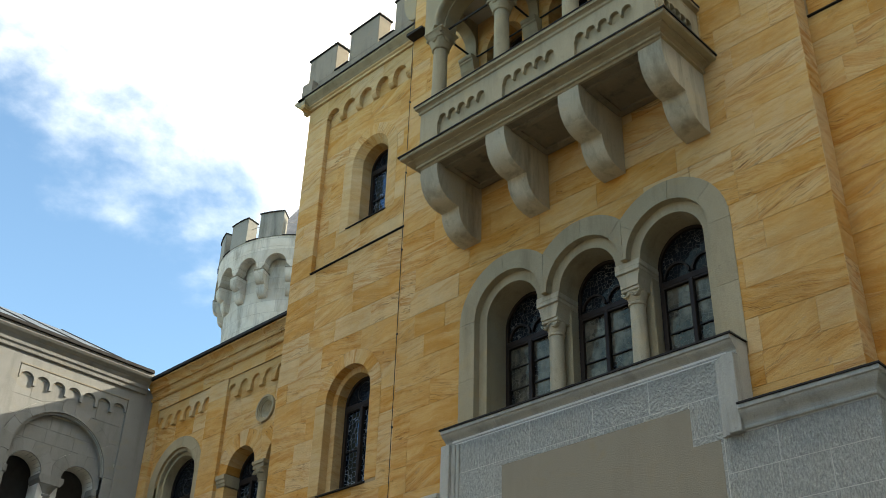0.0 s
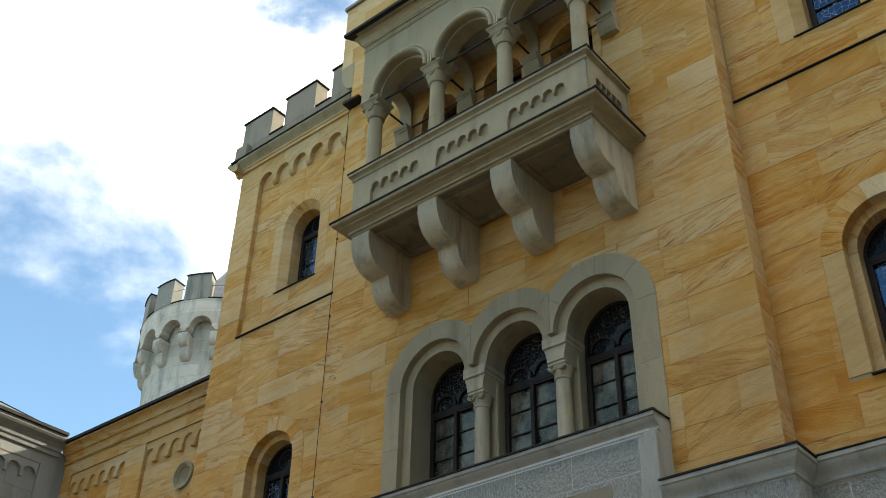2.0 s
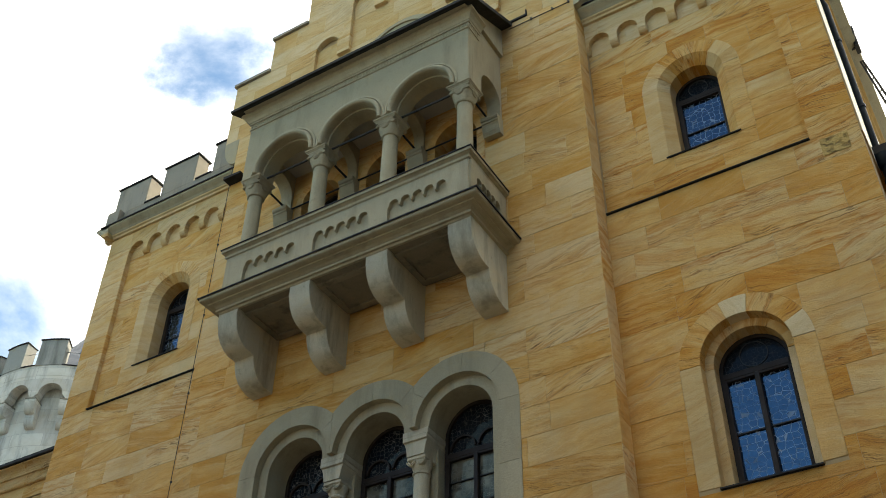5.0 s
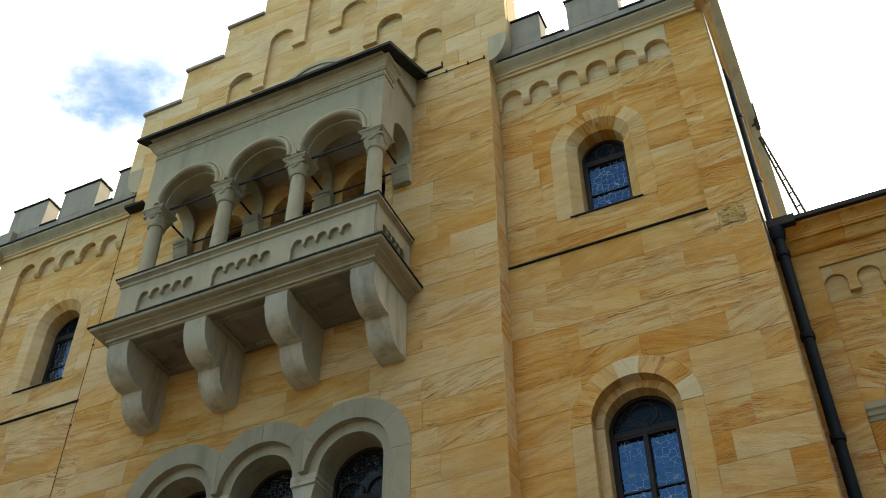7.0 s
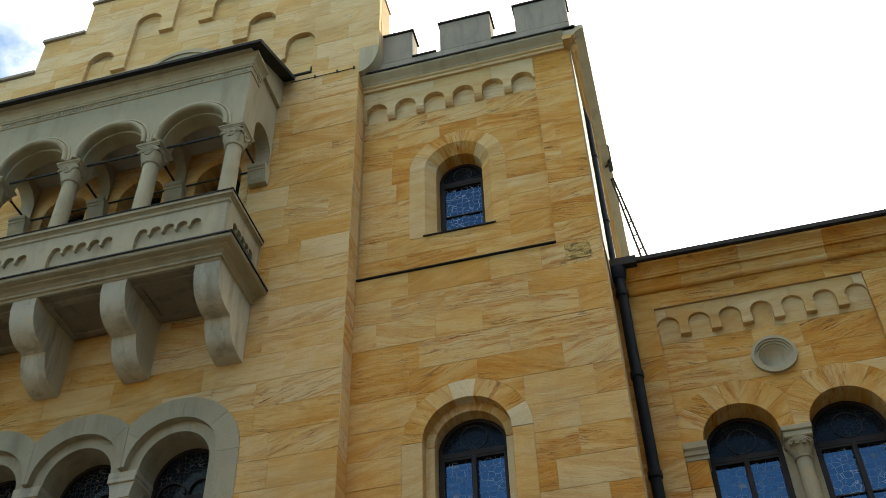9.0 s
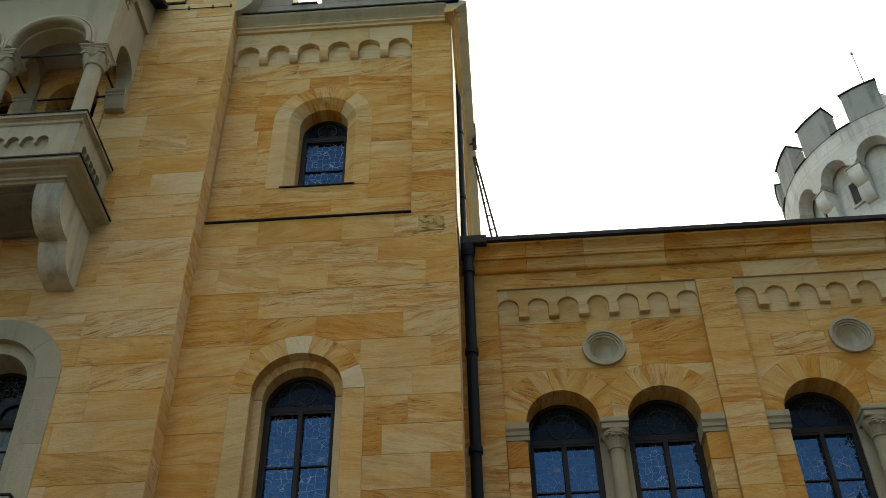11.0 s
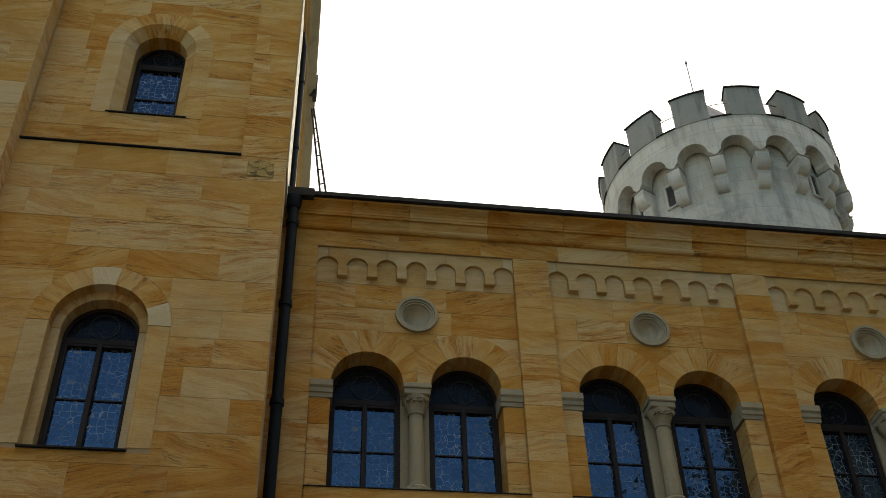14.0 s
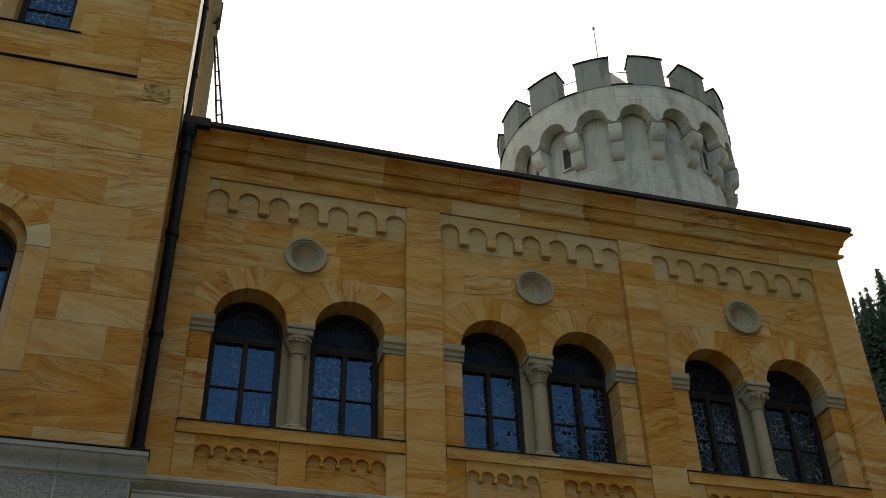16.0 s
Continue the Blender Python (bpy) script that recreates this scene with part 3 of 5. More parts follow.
def window(name, m, c, r, spring, foot, depth, label, leaves=2, bars=1, fan=True, transom=None, glass=None):
    """A round-headed window: frame, fanlight, casements with leaded panes."""
    ob = thing(name, label, "window", "structure", m=m)
    part("frame", slab(B(), [arch(c, r, spring, foot), arch(c, r - 0.05, spring, foot + 0.05)], depth, depth + 0.07), WOOD, ob)
    tz = transom if transom is not None else spring - 0.05
    part("transom", block(B(), c - r + 0.05, c + r - 0.05, depth - 0.015, depth + 0.06, tz - 0.045, tz + 0.045, 0.008), WOOD, ob)
    g = depth + 0.045
    if fan:
        q = min(0.2, (spring + r - tz) * 0.36)
        ring = ring_band(B(), c, tz + 0.07 + q, q - 0.011, q, depth + 0.03, depth + 0.05, 0, 2 * math.pi, 20)
        part("fanlight_ring", ring, CAME, ob, "grey lead ring")
    top = [p for p in arch(c, r - 0.05, spring, tz + 0.04)]
    part("pane", slab(B(), [top], g, g + 0.012), HALLFAN if glass is HALLGLASS else FANGLASS, ob, "dark stained fanlight pane")
    lo, hi = foot + 0.05, tz - 0.045
    wide = 2 * (r - 0.05)
    for i in range(leaves):
        a = c - wide / 2 + wide * i / leaves
        b = a + wide / leaves
        s = 0.03
        leaf = part("casement", slab(B(), [rect(a, b, lo, hi), rect(a + s, b - s, lo + s, hi - s)], depth - 0.01, depth + 0.05), WOOD, ob)
        part("pane", slab(B(), [rect(a + s - 0.01, b - s + 0.01, lo + s - 0.01, hi - s + 0.01)], g, g + 0.012), glass or GLASS, leaf)
        for j in range(bars):
            z = lo + (hi - lo) * (j + 1) / (bars + 1)
            part("glazing_bar", block(B(), a + s, b - s, depth + 0.02, g + 0.004, z - 0.009, z + 0.009), IRON, leaf)
    if leaves == 2:
        part("mullion", block(B(), c - 0.035, c + 0.035, depth - 0.03, depth + 0.05, lo, hi, 0.008), WOOD, ob)
    return ob


# ---------------------------------------------------------------- plan
MAIN, SIDE, WING = 11.0, 11.36, 12.5      # front planes of the gatehouse
CX = -8.09                                # middle of the gatehouse
facade = lambda y: Matrix.Translation((0, y, 0))

# ground
bm = B()
block(bm, -1500, 1500, -1500, 1500, -0.3, 0.0)
solid("ground", bm, GRAVEL, "pale gravel courtyard ground", "ground")

# ---- central bay with stepped gable
ML, MR = CX - 3.89, CX + 3.89
GL, GR = CX - 4.26, CX + 4.26
TRI, TRI_S = CX + 0.04, 9.53
tri_c = [TRI - 1.46, TRI, TRI + 1.46]
gable = [(ML, 0), (MR, 0), (MR, 17.55), (GR, 17.95), (GR, 19.84), (GR - 0.92, 19.84), (GR - 0.92, 20.93), (GR - 1.84, 20.93), (GR - 1.84, 22.03),
         (GR - 2.76, 22.03), (GR - 2.76, 23.1), (GL + 2.76, 23.1), (GL + 2.76, 22.03), (GL + 1.84, 22.03), (GL + 1.84, 20.93), (GL + 0.92, 20.93),
         (GL + 0.92, 19.84), (GL, 19.84), (GL, 17.95), (ML, 17.55)]
tri_hole = [(tri_c[0] - 0.72, 7.5), (tri_c[2] + 0.72, 7.5)]
for c in tri_c[::-1]:
    tri_hole += [(c + 0.72 * math.cos(a), TRI_S + 0.72 * math.sin(a)) for a in (math.pi * i / 16 for i in range(17))]
log_c = [CX - 1.46, CX, CX + 1.46]
log_holes = [arch(c, 0.46, 15.1, 12.4) for c in log_c]
lower = rect(ML, MR, 0, 17.55)
wall_main = solid("wall_main", slab(B(), [lower, tri_hole] + log_holes, 0.012, 0.6), MORTAR,
                  "central gatehouse bay of yellow sandstone with a stepped gable", "wall", m=facade(MAIN))
tri_out = [arch(c, 1.0, TRI_S, 7.5) for c in tri_c]
log_out = [arch(c, 0.58, 15.1, 12.4) for c in log_c]
# gable steps laid as fields of their own
ashlar(wall_main, ML, MR, 6.6, 17.55, HONEY, holes=tri_out + log_out, seed=11)
part("gable", slab(B(), [[(MR, 17.55)] + gable[3:19] + [(ML, 17.55)]], 0.135, 0.6), MORTAR, wall_main)
GK = [(k, CX + 0.89 * k, 22.1 - 1.05 * abs(k)) for k in range(-3, 4)]
sunk = [arch(c, 0.29, top - 0.29, 17.6, 12) for k, c, top in GK]
for (k, c, top), (k2, c2, top2) in zip(GK, GK[1:]):
    sunk.append(rect(c - 0.1, c2 + 0.1, 17.6, min(top, top2) - 0.29 - 0.44))
for q, (a, b_, z0, z1) in enumerate(((GL, GR, 17.95, 19.80), (ML, MR, 17.55, 17.95), (GL + 0.92, GR - 0.92, 19.80, 20.89),
                                     (GL + 1.84, GR - 1.84, 20.89, 21.99), (GL + 2.76, GR - 2.76, 21.99, 23.06))):
    ashlar(wall_main, a, b_, z0, z1, GABLE, holes=sunk, seed=12 + q, thick=0.12)
ashlar(wall_main, CX - 2.98, CX + 2.98, 17.6, 18.9, PALE, depth=0.09, seed=18)
ashlar(wall_main, CX - 2.1, CX + 2.1, 18.9, 19.8, PALE, depth=0.09, seed=19)
ashlar(wall_main, CX - 1.2, CX + 1.2, 19.8, 22.2, PALE, depth=0.09, seed=20)
for k, c, top in GK:
    if k:
        s = -1 if k < 0 else 1
        e = c - s * 0.445
        bm = B()
        prof = [(0.1, top - 0.29), (0.0, top - 0.29), (-0.01, top - 0.36), (0.0, top - 0.46), (0.04, top - 0.55), (0.1, top - 0.58)]
        part("gable_corbel", run(bm, prof, e - 0.16, e + 0.16), GABLE, wall_main, "rounded corbel of the blind arcade")
for s in (-1, 1):
    for x0, x1, z in ((4.26, 3.34, 19.84), (3.34, 2.42, 20.93), (2.42, 1.50, 22.03), (1.50, -1.50, 23.1)):
        if x1 < 0 and s < 0:
            continue
        a, b_ = sorted((CX + s * x0, CX + s * x1))
        part("coping", run(B(), [(-0.05, z - 0.03), (0.65, z - 0.03), (0.65, z + 0.02), (-0.05, z + 0.05)], a - 0.05, b_ + 0.02), DARKLIME, wall_main, "thin grey coping slab of the gable step")
    x = CX + s * 3.89
    pts = [(x, 17.25)] + [(x + s * 0.37 * math.sin(t), 17.25 + 0.72 - 0.72 * math.cos(t)) for t in (math.pi / 2 * i / 8 for i in range(9))] + [(x, 17.97)]
    part("gable_bracket", slab(B(), [pts], 0.0, 0.6), GREEN, wall_main, "quarter-round stone bracket carrying the gable foot")
# round-arched relief over the balcony roof
bm = B()
for r0, r1, d in ((0.74, 0.84, 0.03), (0.84, 0.90, 0.0), (0.90, 1.03, 0.06)):
    ring_band(bm, CX + 0.1, 18.40, r0, r1, d, 0.14, 0, math.pi, 24)
part("lunette_ring", bm, GREEN, wall_main, "moulded grey-green arch ring")

rng = random.Random(77)
z = 6.6
while z < 17.2:
    h = min(rng.uniform(0.40, 0.48), 17.25 - z)
    piece(wall_main, MR - 0.05, MR + 0.006, z, z + h - 0.005, HONEY, 0.007, 0.37, 0.003)
    z += h

# ---- side bays: flat below, a sunk panel with a corbel table above
def side_bay(name, sgn, seed):
    """sgn +1: the bay towards the courtyard's right hand, -1: its mirror."""
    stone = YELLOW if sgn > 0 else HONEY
    fl = lambda a, b: (min(CX + sgn * a, CX + sgn * b), max(CX + sgn * a, CX + sgn * b))
    wc = CX + sgn * 5.53
    u0, u1 = fl(3.89, 7.66)
    p0, p1 = fl(3.89, 7.0)
    up, low = arch(wc, 0.62, 14.76, 13.17), arch(wc, 0.62, 9.385, 7.62)
    wall = solid(name, slab(B(), [rect(u0, u1, 0, 17.0), up, low], 0.112, 0.62), MORTAR,
                 "gatehouse side bay of yellow sandstone ashlar", "wall", m=facade(SIDE))
    e0, e1 = fl(7.0, 7.66)
    up_o, low_o = arch(wc, 0.81, 14.76, 13.21), arch(wc, 0.885, 9.385, 7.6)
    part("backing", slab(B(), [rect(u0, u1, 0, 12.44), low], 0.012, 0.111), MORTAR, wall)
    part("backing", block(B(), e0 + 0.02, e1 - 0.02, 0.012, 0.111, 12.44, 17.0), MORTAR, wall)
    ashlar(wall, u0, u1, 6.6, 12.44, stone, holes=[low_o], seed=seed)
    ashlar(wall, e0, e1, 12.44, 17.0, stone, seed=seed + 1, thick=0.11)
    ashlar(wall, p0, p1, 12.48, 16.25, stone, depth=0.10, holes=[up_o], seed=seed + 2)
    ashlar(wall, p0, p1, 16.25, 16.74, GABLE, depth=0.10, seed=seed + 3, length=(0.5, 1.1))
    # corbel table, its last arch close to the panel's outer edge
    mids = [CX + sgn * (6.78 - 0.527 * i) for i in range(6)]
    corbel_table(wall, p0, p1, min(mids), 0.527, 6, 0.19, 17.0, 16.465, 0.21, 0.0, 0.12, GABLE, sorted(mids)[(0 if sgn > 0 else 1)::2], roll=True)
    # ledge under the panel
    part("string_course", run(B(), [(-0.03, 12.452), (0.11, 12.446), (0.11, 12.478), (-0.03, 12.466)], p0 + (0.02 if sgn > 0 else 0), p1), LEADSHEET, wall, "thin dark lead-covered ledge")
    # upper window: flush outer ring whose inner edge splays inwards
    splay = [(0.549, 0.0), (0.807, 0.0), (0.807, 0.20), (0.62, 0.46), (0.393, 0.46), (0.393, 0.15)]
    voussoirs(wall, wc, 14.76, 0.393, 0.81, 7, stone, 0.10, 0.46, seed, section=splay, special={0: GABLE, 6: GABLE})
    for s in (-1, 1):
        bm = prism(B(), [(s * (r - 0.6), d) for r, d in splay], -0.785, 0.757)
        part("jamb_stone", bm, GABLE if s < 0 else stone, wall, m=Matrix.Translation((wc + s * 0.6, 0.10, 13.998)))
    window(name.replace("wall", "window") + "_upper", facade(SIDE), wc, 0.393, 14.76, 13.24, 0.50, "small round-headed window with leaded glass in a brown frame", leaves=1, bars=1, transom=14.70)
    part("sill", run(B(), [(0.075, 13.215), (0.50, 13.215), (0.50, 13.25), (0.075, 13.23)], wc - 0.585, wc + 0.585), LEADSHEET, wall, "dark metal window sill")
    # lower window: two orders
    voussoirs(wall, wc, 9.385, 0.60, 0.882, 7, stone, 0.0, 0.175, seed + 5, special={0: CREAM, 3: CREAM} if sgn > 0 else {})
    voussoirs(wall, wc, 9.385, 0.482, 0.64, 7, HONEY, 0.176, 0.26, seed + 5)
    for s in (-1, 1):
        a, b = sorted((wc + s * 0.60, wc + s * 0.882))
        piece(wall, a, b, 7.66, 9.38, PALE if s < 0 else HONEY, 0.0, 0.175)
        a, b = sorted((wc + s * 0.482, wc + s * 0.64))
        piece(wall, a, b, 7.66, 9.38, PALE, 0.176, 0.47)
    window(name.replace("wall", "window") + "_lower", facade(SIDE), wc, 0.482, 9.385, 7.66, 0.38, "tall round-headed two-leaf window with leaded glass", transom=9.335)
    part("sill", run(B(), [(-0.04, 7.61), (0.40, 7.61), (0.40, 7.68), (-0.04, 7.63)], wc - 0.61, wc + 0.61), LEADSHEET, wall, "dark metal window sill")
    # side and back of the block
    o = CX + sgn * 7.66
    part("side_wall", block(B(), *sorted((o - sgn * 0.03, o - sgn * 0.6)), 0.62, 5.0, 0, 17.0), stone, wall)
    if sgn > 0:
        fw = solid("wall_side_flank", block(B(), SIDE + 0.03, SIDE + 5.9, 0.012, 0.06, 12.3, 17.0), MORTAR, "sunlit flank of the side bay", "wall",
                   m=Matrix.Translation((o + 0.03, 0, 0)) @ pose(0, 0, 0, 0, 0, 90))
        ashlar(fw, SIDE + 0.03, SIDE + 5.9, 12.3, 17.0, SUNLIT_FLANK, seed=seed + 9)
    return wall


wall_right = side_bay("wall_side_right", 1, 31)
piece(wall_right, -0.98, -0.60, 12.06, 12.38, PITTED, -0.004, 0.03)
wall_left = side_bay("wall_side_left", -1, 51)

# ---- wings
def wing(name, sgn, bays, end, seed, big=None):
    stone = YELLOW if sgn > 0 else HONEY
    f = lambda a: CX + sgn * a
    span = lambda a, b: tuple(sorted((f(a), f(b))))
    u0, u1 = span(7.6, end)
    holes = []
    for c in bays:
        pair = [(f(c) - 1.237, 7.83), (f(c) + 1.237, 7.83)]
        for s in (0.697, -0.697):
            pair += [(f(c) + s + 0.54 * math.cos(a), 9.50 + 0.54 * math.sin(a)) for a in (math.pi * j / 16 for j in range(17))]
        holes += [pair, disc(f(c), 10.68, 0.235)]
    if big:
        holes.append(arch(f(big), 0.80, 9.8, 6.95, 26))
    wall = solid(name, slab(B(), [rect(u0, u1, 0, 12.3)] + holes, 0.103, 0.7), MORTAR,
                 "lower gatehouse wing of orange-yellow sandstone with paired arched windows", "wall", m=facade(WING))
    # pilasters
    edges = [7.6]
    for c in bays:
        edges += [c - 1.488, c + 1.488]
    if big:
        edges += [big - 1.09, big + 1.09]
    edges += [end]
    for i in range(0, len(edges), 2):
        a, b = span(edges[i], edges[i + 1])
        if b - a > 0.05:
            part("pilaster", block(B(), a + 0.02, b - 0.02, 0.012, 0.102, 0, 11.81), MORTAR, wall)
            ashlar(wall, a, b, 7.0, 11.81, stone, length=(0.9, 1.2), seed=seed + i, thick=0.1)
    ashlar(wall, u0, u1, 11.81, 12.12, stone, seed=seed + 20, course=(0.3, 0.31), length=(0.8, 1.3))
    part("backing", block(B(), u0, u1, 0.012, 0.102, 11.81, 12.3), MORTAR, wall)
    for k, c in enumerate(bays):
        a, b = span(c - 1.488, c + 1.488)
        mid = (a + b) / 2
        mine = [arch(f(c) + s, 0.88, 9.50, 7.80) for s in (-0.697, 0.697)]
        ocu = disc(mid, 10.68, 0.31)
        ashlar(wall, a, b, 7.86, 11.19, stone, depth=0.09, holes=mine + [ocu], seed=seed + 40 + k)
        ashlar(wall, a, b, 11.19, 11.70, PALE, depth=0.09, course=(0.5, 0.52), length=(0.8, 0.9), seed=seed + 50 + k)
        pitch = (b - a + 0.134) / 7
        r = pitch / 2 - 0.067
        corbel_table(wall, a, b, a + r, pitch, 7, r, 11.808, 11.485, 0.21, 0.04, 0.12, PALE, [a + r + pitch * i for i in (0, 2, 4, 6)])
        for s in (-1, 1):
            cc = f(c) + s * 0.697
            voussoirs(wall, cc, 9.50, 0.50, 0.877, 9, stone, 0.09, 0.45, seed + 60 + k * 2 + s, clip=(mid, -s))
            # jamb and impost
            ja, jb = sorted((mid + s * 1.197, mid + s * 1.485))
            for z0, z1 in ((7.87, 8.35), (8.357, 8.8), (8.807, 9.2)):
                piece(wall, ja, jb, z0, z1, stone, 0.09, 0.5)
            bm = run(B(), [(0.03, 9.47), (0.5, 9.47), (0.5, 9.22), (0.085, 9.22), (0.085, 9.28), (0.06, 9.29), (0.06, 9.35), (0.03, 9.38)], ja - (0.03 if s > 0 else 0), jb + (0.03 if s < 0 else 0))
            part("impost", bm, GREEN, wall, "grey-green moulded impost")
            window(name.replace("wall", "window"), facade(WING), cc, 0.497, 9.50, 7.86, 0.45, "round-headed two-leaf window with leaded glass in a dark frame", transom=9.37)
        col = thing("window_column", "slender grey-green stone column with a carved capital between two windows", "column", "structure", m=facade(WING) @ Matrix.Translation((mid, 0.24, 0)))
        part("shaft", lathe(B(), [(0.105, 8.02), (0.1, 9.09)], n=16), GREEN, col, smooth=True)
        part("base", lathe(block(B(), -0.17, 0.17, -0.17, 0.17, 7.86, 7.93, 0.01), [(0.16, 7.93), (0.165, 7.96), (0.15, 7.985), (0.12, 8.0), (0.125, 8.025), (0.105, 8.04)], n=16), GREEN, col, smooth=True)
        cap = lathe(B(), [(0.12, 9.07), (0.125, 9.09), (0.11, 9.105), (0.125, 9.15), (0.17, 9.25), (0.19, 9.34)], n=16)
        block(cap, -0.185, 0.185, -0.185, 0.3, 9.33, 9.42, 0.012)
        block(cap, -0.20, 0.20, -0.21, 0.3, 9.42, 9.50, 0.012)
        part("capital", cap, GREEN, col, "carved cushion capital")
        part("leaf_carving", carve(0.155, 9.24), GREEN, col)
        part("pier", block(B(), -0.20, 0.20, 0.17, 0.44, 7.86, 9.42), GREEN, col)
        # round niche
        rng = thing("round_niche", "blind round niche with a moulded grey-green ring", "niche", "structure", m=facade(WING) @ Matrix.Translation((mid, 0.09, 10.68)))
        bm = B()
        for r0, r1, d in ((0.265, 0.31, -0.05), (0.235, 0.27, -0.025), (0.205, 0.24, 0.0)):
            ring_band(bm, 0, 0, r0, r1, d, 0.1, 0, 2 * math.pi, 36)
        part("ring", bm, GREEN, rng, smooth=False)
        bm = B()
        rings = [[bm.verts.new((q * math.cos(t), d, q * math.sin(t))) for t in (2 * math.pi * j / 28 for j in range(28))] for q, d in ((0.25, 0.03), (0.205, 0.03), (0.19, 0.10), (0.14, 0.17), (0.06, 0.20))]
        for lo, hi in zip(rings, rings[1:]):
            for j in range(28):
                bm.faces.new((lo[j], lo[(j + 1) % 28], hi[(j + 1) % 28], hi[j]))
        bm.faces.new(rings[-1])
        part("dish", bm, CORBEL, rng, smooth=True)
        # sill and small tables below
        part("sill", run(B(), [(0.0, 7.68), (0.45, 7.68), (0.45, 7.87), (0.015, 7.855), (0.0, 7.84)], a + 0.01, b - 0.01), stone, wall)
        part("sill_lead", run(B(), [(-0.015, 7.846), (0.44, 7.873), (0.44, 7.882), (-0.015, 7.858)], a, b), LEADSHEET, wall, "thin lead cover of the sill")
        for s0, s1 in ((a + 0.27, mid - 0.18), (mid + 0.18, b - 0.27)):
            part("corbel_table", frieze(B(), s0, s1, 5, 7.68, 0.095, 7.455, 0, 0.03, 0.11, corb=0.06, corb_h=0.06), stone, wall)
        for s0, s1 in ((a, a + 0.265), (mid - 0.175, mid + 0.175), (b - 0.265, b)):
            piece(wall, s0, s1, 7.02, 7.675, stone, 0.03, 0.11)
        ashlar(wall, a, b, 7.0, 7.62, stone, depth=0.085, length=(1.0, 1.6), course=(0.6, 0.62), seed=seed + 80 + k)
    if big:
        a, b = span(big - 1.09, big + 1.09)
        c = f(big)
        ashlar(wall, a, b, 7.0, 11.7, stone, depth=0.09, holes=[arch(c, 1.07, 9.8, 6.9, 26)], seed=seed + 90)
        pitch = (b - a + 0.12) / 6
        r = pitch / 2 - 0.06
        corbel_table(wall, a, b, a + r, pitch, 6, r, 11.808, 11.47, 0.2, 0.04, 0.12, PALE, [a + r + pitch * i for i in (1, 3)])
        voussoirs(wall, c, 9.8, 0.80, 1.065, 9, GREEN, 0.085, 0.3, seed + 91)
        for s in (-1, 1):
            j0, j1 = sorted((c + s * 0.80, c + s * 1.065))
            for z in (7.0, 7.95, 8.9):
                piece(wall, j0, j1, z, z + 0.895, GREEN, 0.085, 0.38)
        part("arch_roll", slab(B(), [arch(c, 0.82, 9.8, 6.95, 26), arch(c, 0.72, 9.8, 7.0, 26)], 0.15, 0.34), GREEN, wall)
        part("arch_roll", slab(B(), [arch(c, 0.76, 9.8, 6.95, 26), arch(c, 0.64, 9.8, 7.0, 26)], 0.24, 0.5), GREEN, wall)
        window(name.replace("wall", "window"), facade(WING), c, 0.64, 9.8, 7.0, 0.46, "wide round-headed window with leaded glass in a grey stone arch", transom=9.5)
    # eaves
    e0, e1 = span(7.62, end)
    if sgn > 0:
        e1 += 0.03
    prof = [(0.03, 12.11), (-0.035, 12.11), (-0.062, 12.13), (-0.07, 12.16), (-0.058, 12.19), (-0.012, 12.205), (-0.018, 12.24), (-0.035, 12.29), (-0.06, 12.335), (-0.098, 12.34), (-0.095, 12.38),
            (-0.105, 12.385), (-0.11, 12.42), (-0.135, 12.455), (-0.18, 12.485), (-0.225, 12.505), (-0.24, 12.51), (-0.24, 12.55), (0.4, 12.58), (0.4, 12.11)]
    cut = random.Random(seed)
    x = e0
    while x < e1 - 1e-3:
        w = cut.uniform(0.8, 1.25)
        w = e1 - x if e1 - x - w < 0.4 else w
        last = sgn > 0 and x + w > e1 - 1e-3
        part("cornice_block", run(B(), prof, -w / 2 + 0.003, w / 2 - 0.003, 0.0, -1.0 if last else 0.0), stone, wall, m=Matrix.Translation((x + w / 2, 0, 0)))
        x += w
    part("gutter", run(B(), [(-0.305, 12.55), (-0.20, 12.545), (-0.16, 12.60), (-0.30, 12.625)], e0, e1 + (0.18 if sgn > 0 else 0.0)), LEADSHEET, wall, "dark metal gutter")
    roof = run(B(), [(-0.28, 12.60), (4.0, 14.5), (8.3, 12.60)], e0, e1)
    part("roof", roof, ZINC, wall, "low grey metal roof")
    return wall


def carve(r, z):
    """Raised interlaced loops on the front of a small capital."""
    bm = B()
    for k in (-1, 0, 1):
        for q in (0.045, 0.07):
            ring_band(bm, k * 0.085, z - 0.02, q - 0.012, q, -r - 0.035, -r + 0.03, 0, math.pi, 8)
    return bm


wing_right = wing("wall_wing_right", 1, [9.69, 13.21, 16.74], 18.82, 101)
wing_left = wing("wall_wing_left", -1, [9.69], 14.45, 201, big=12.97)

# ---- triple window of the central bay
def union_arch(R, foot, edge):
    """The outline of three joined arches of one radius, from the foot of the jambs."""
    pts = [(tri_c[0] - edge, foot), (tri_c[2] + edge, foot)]
    half = 0.73
    lim = math.acos(min(1.0, half / R)) if R > half else 0.0
    for i, c in enumerate(tri_c[::-1]):
        a0 = 0.0 if i == 0 else lim
        a1 = math.pi if i == 2 else math.pi - lim
        pts += [(c + R * math.cos(a), TRI_S + R * math.sin(a)) for a in (a0 + (a1 - a0) * j / 16 for j in range(17))]
    return pts


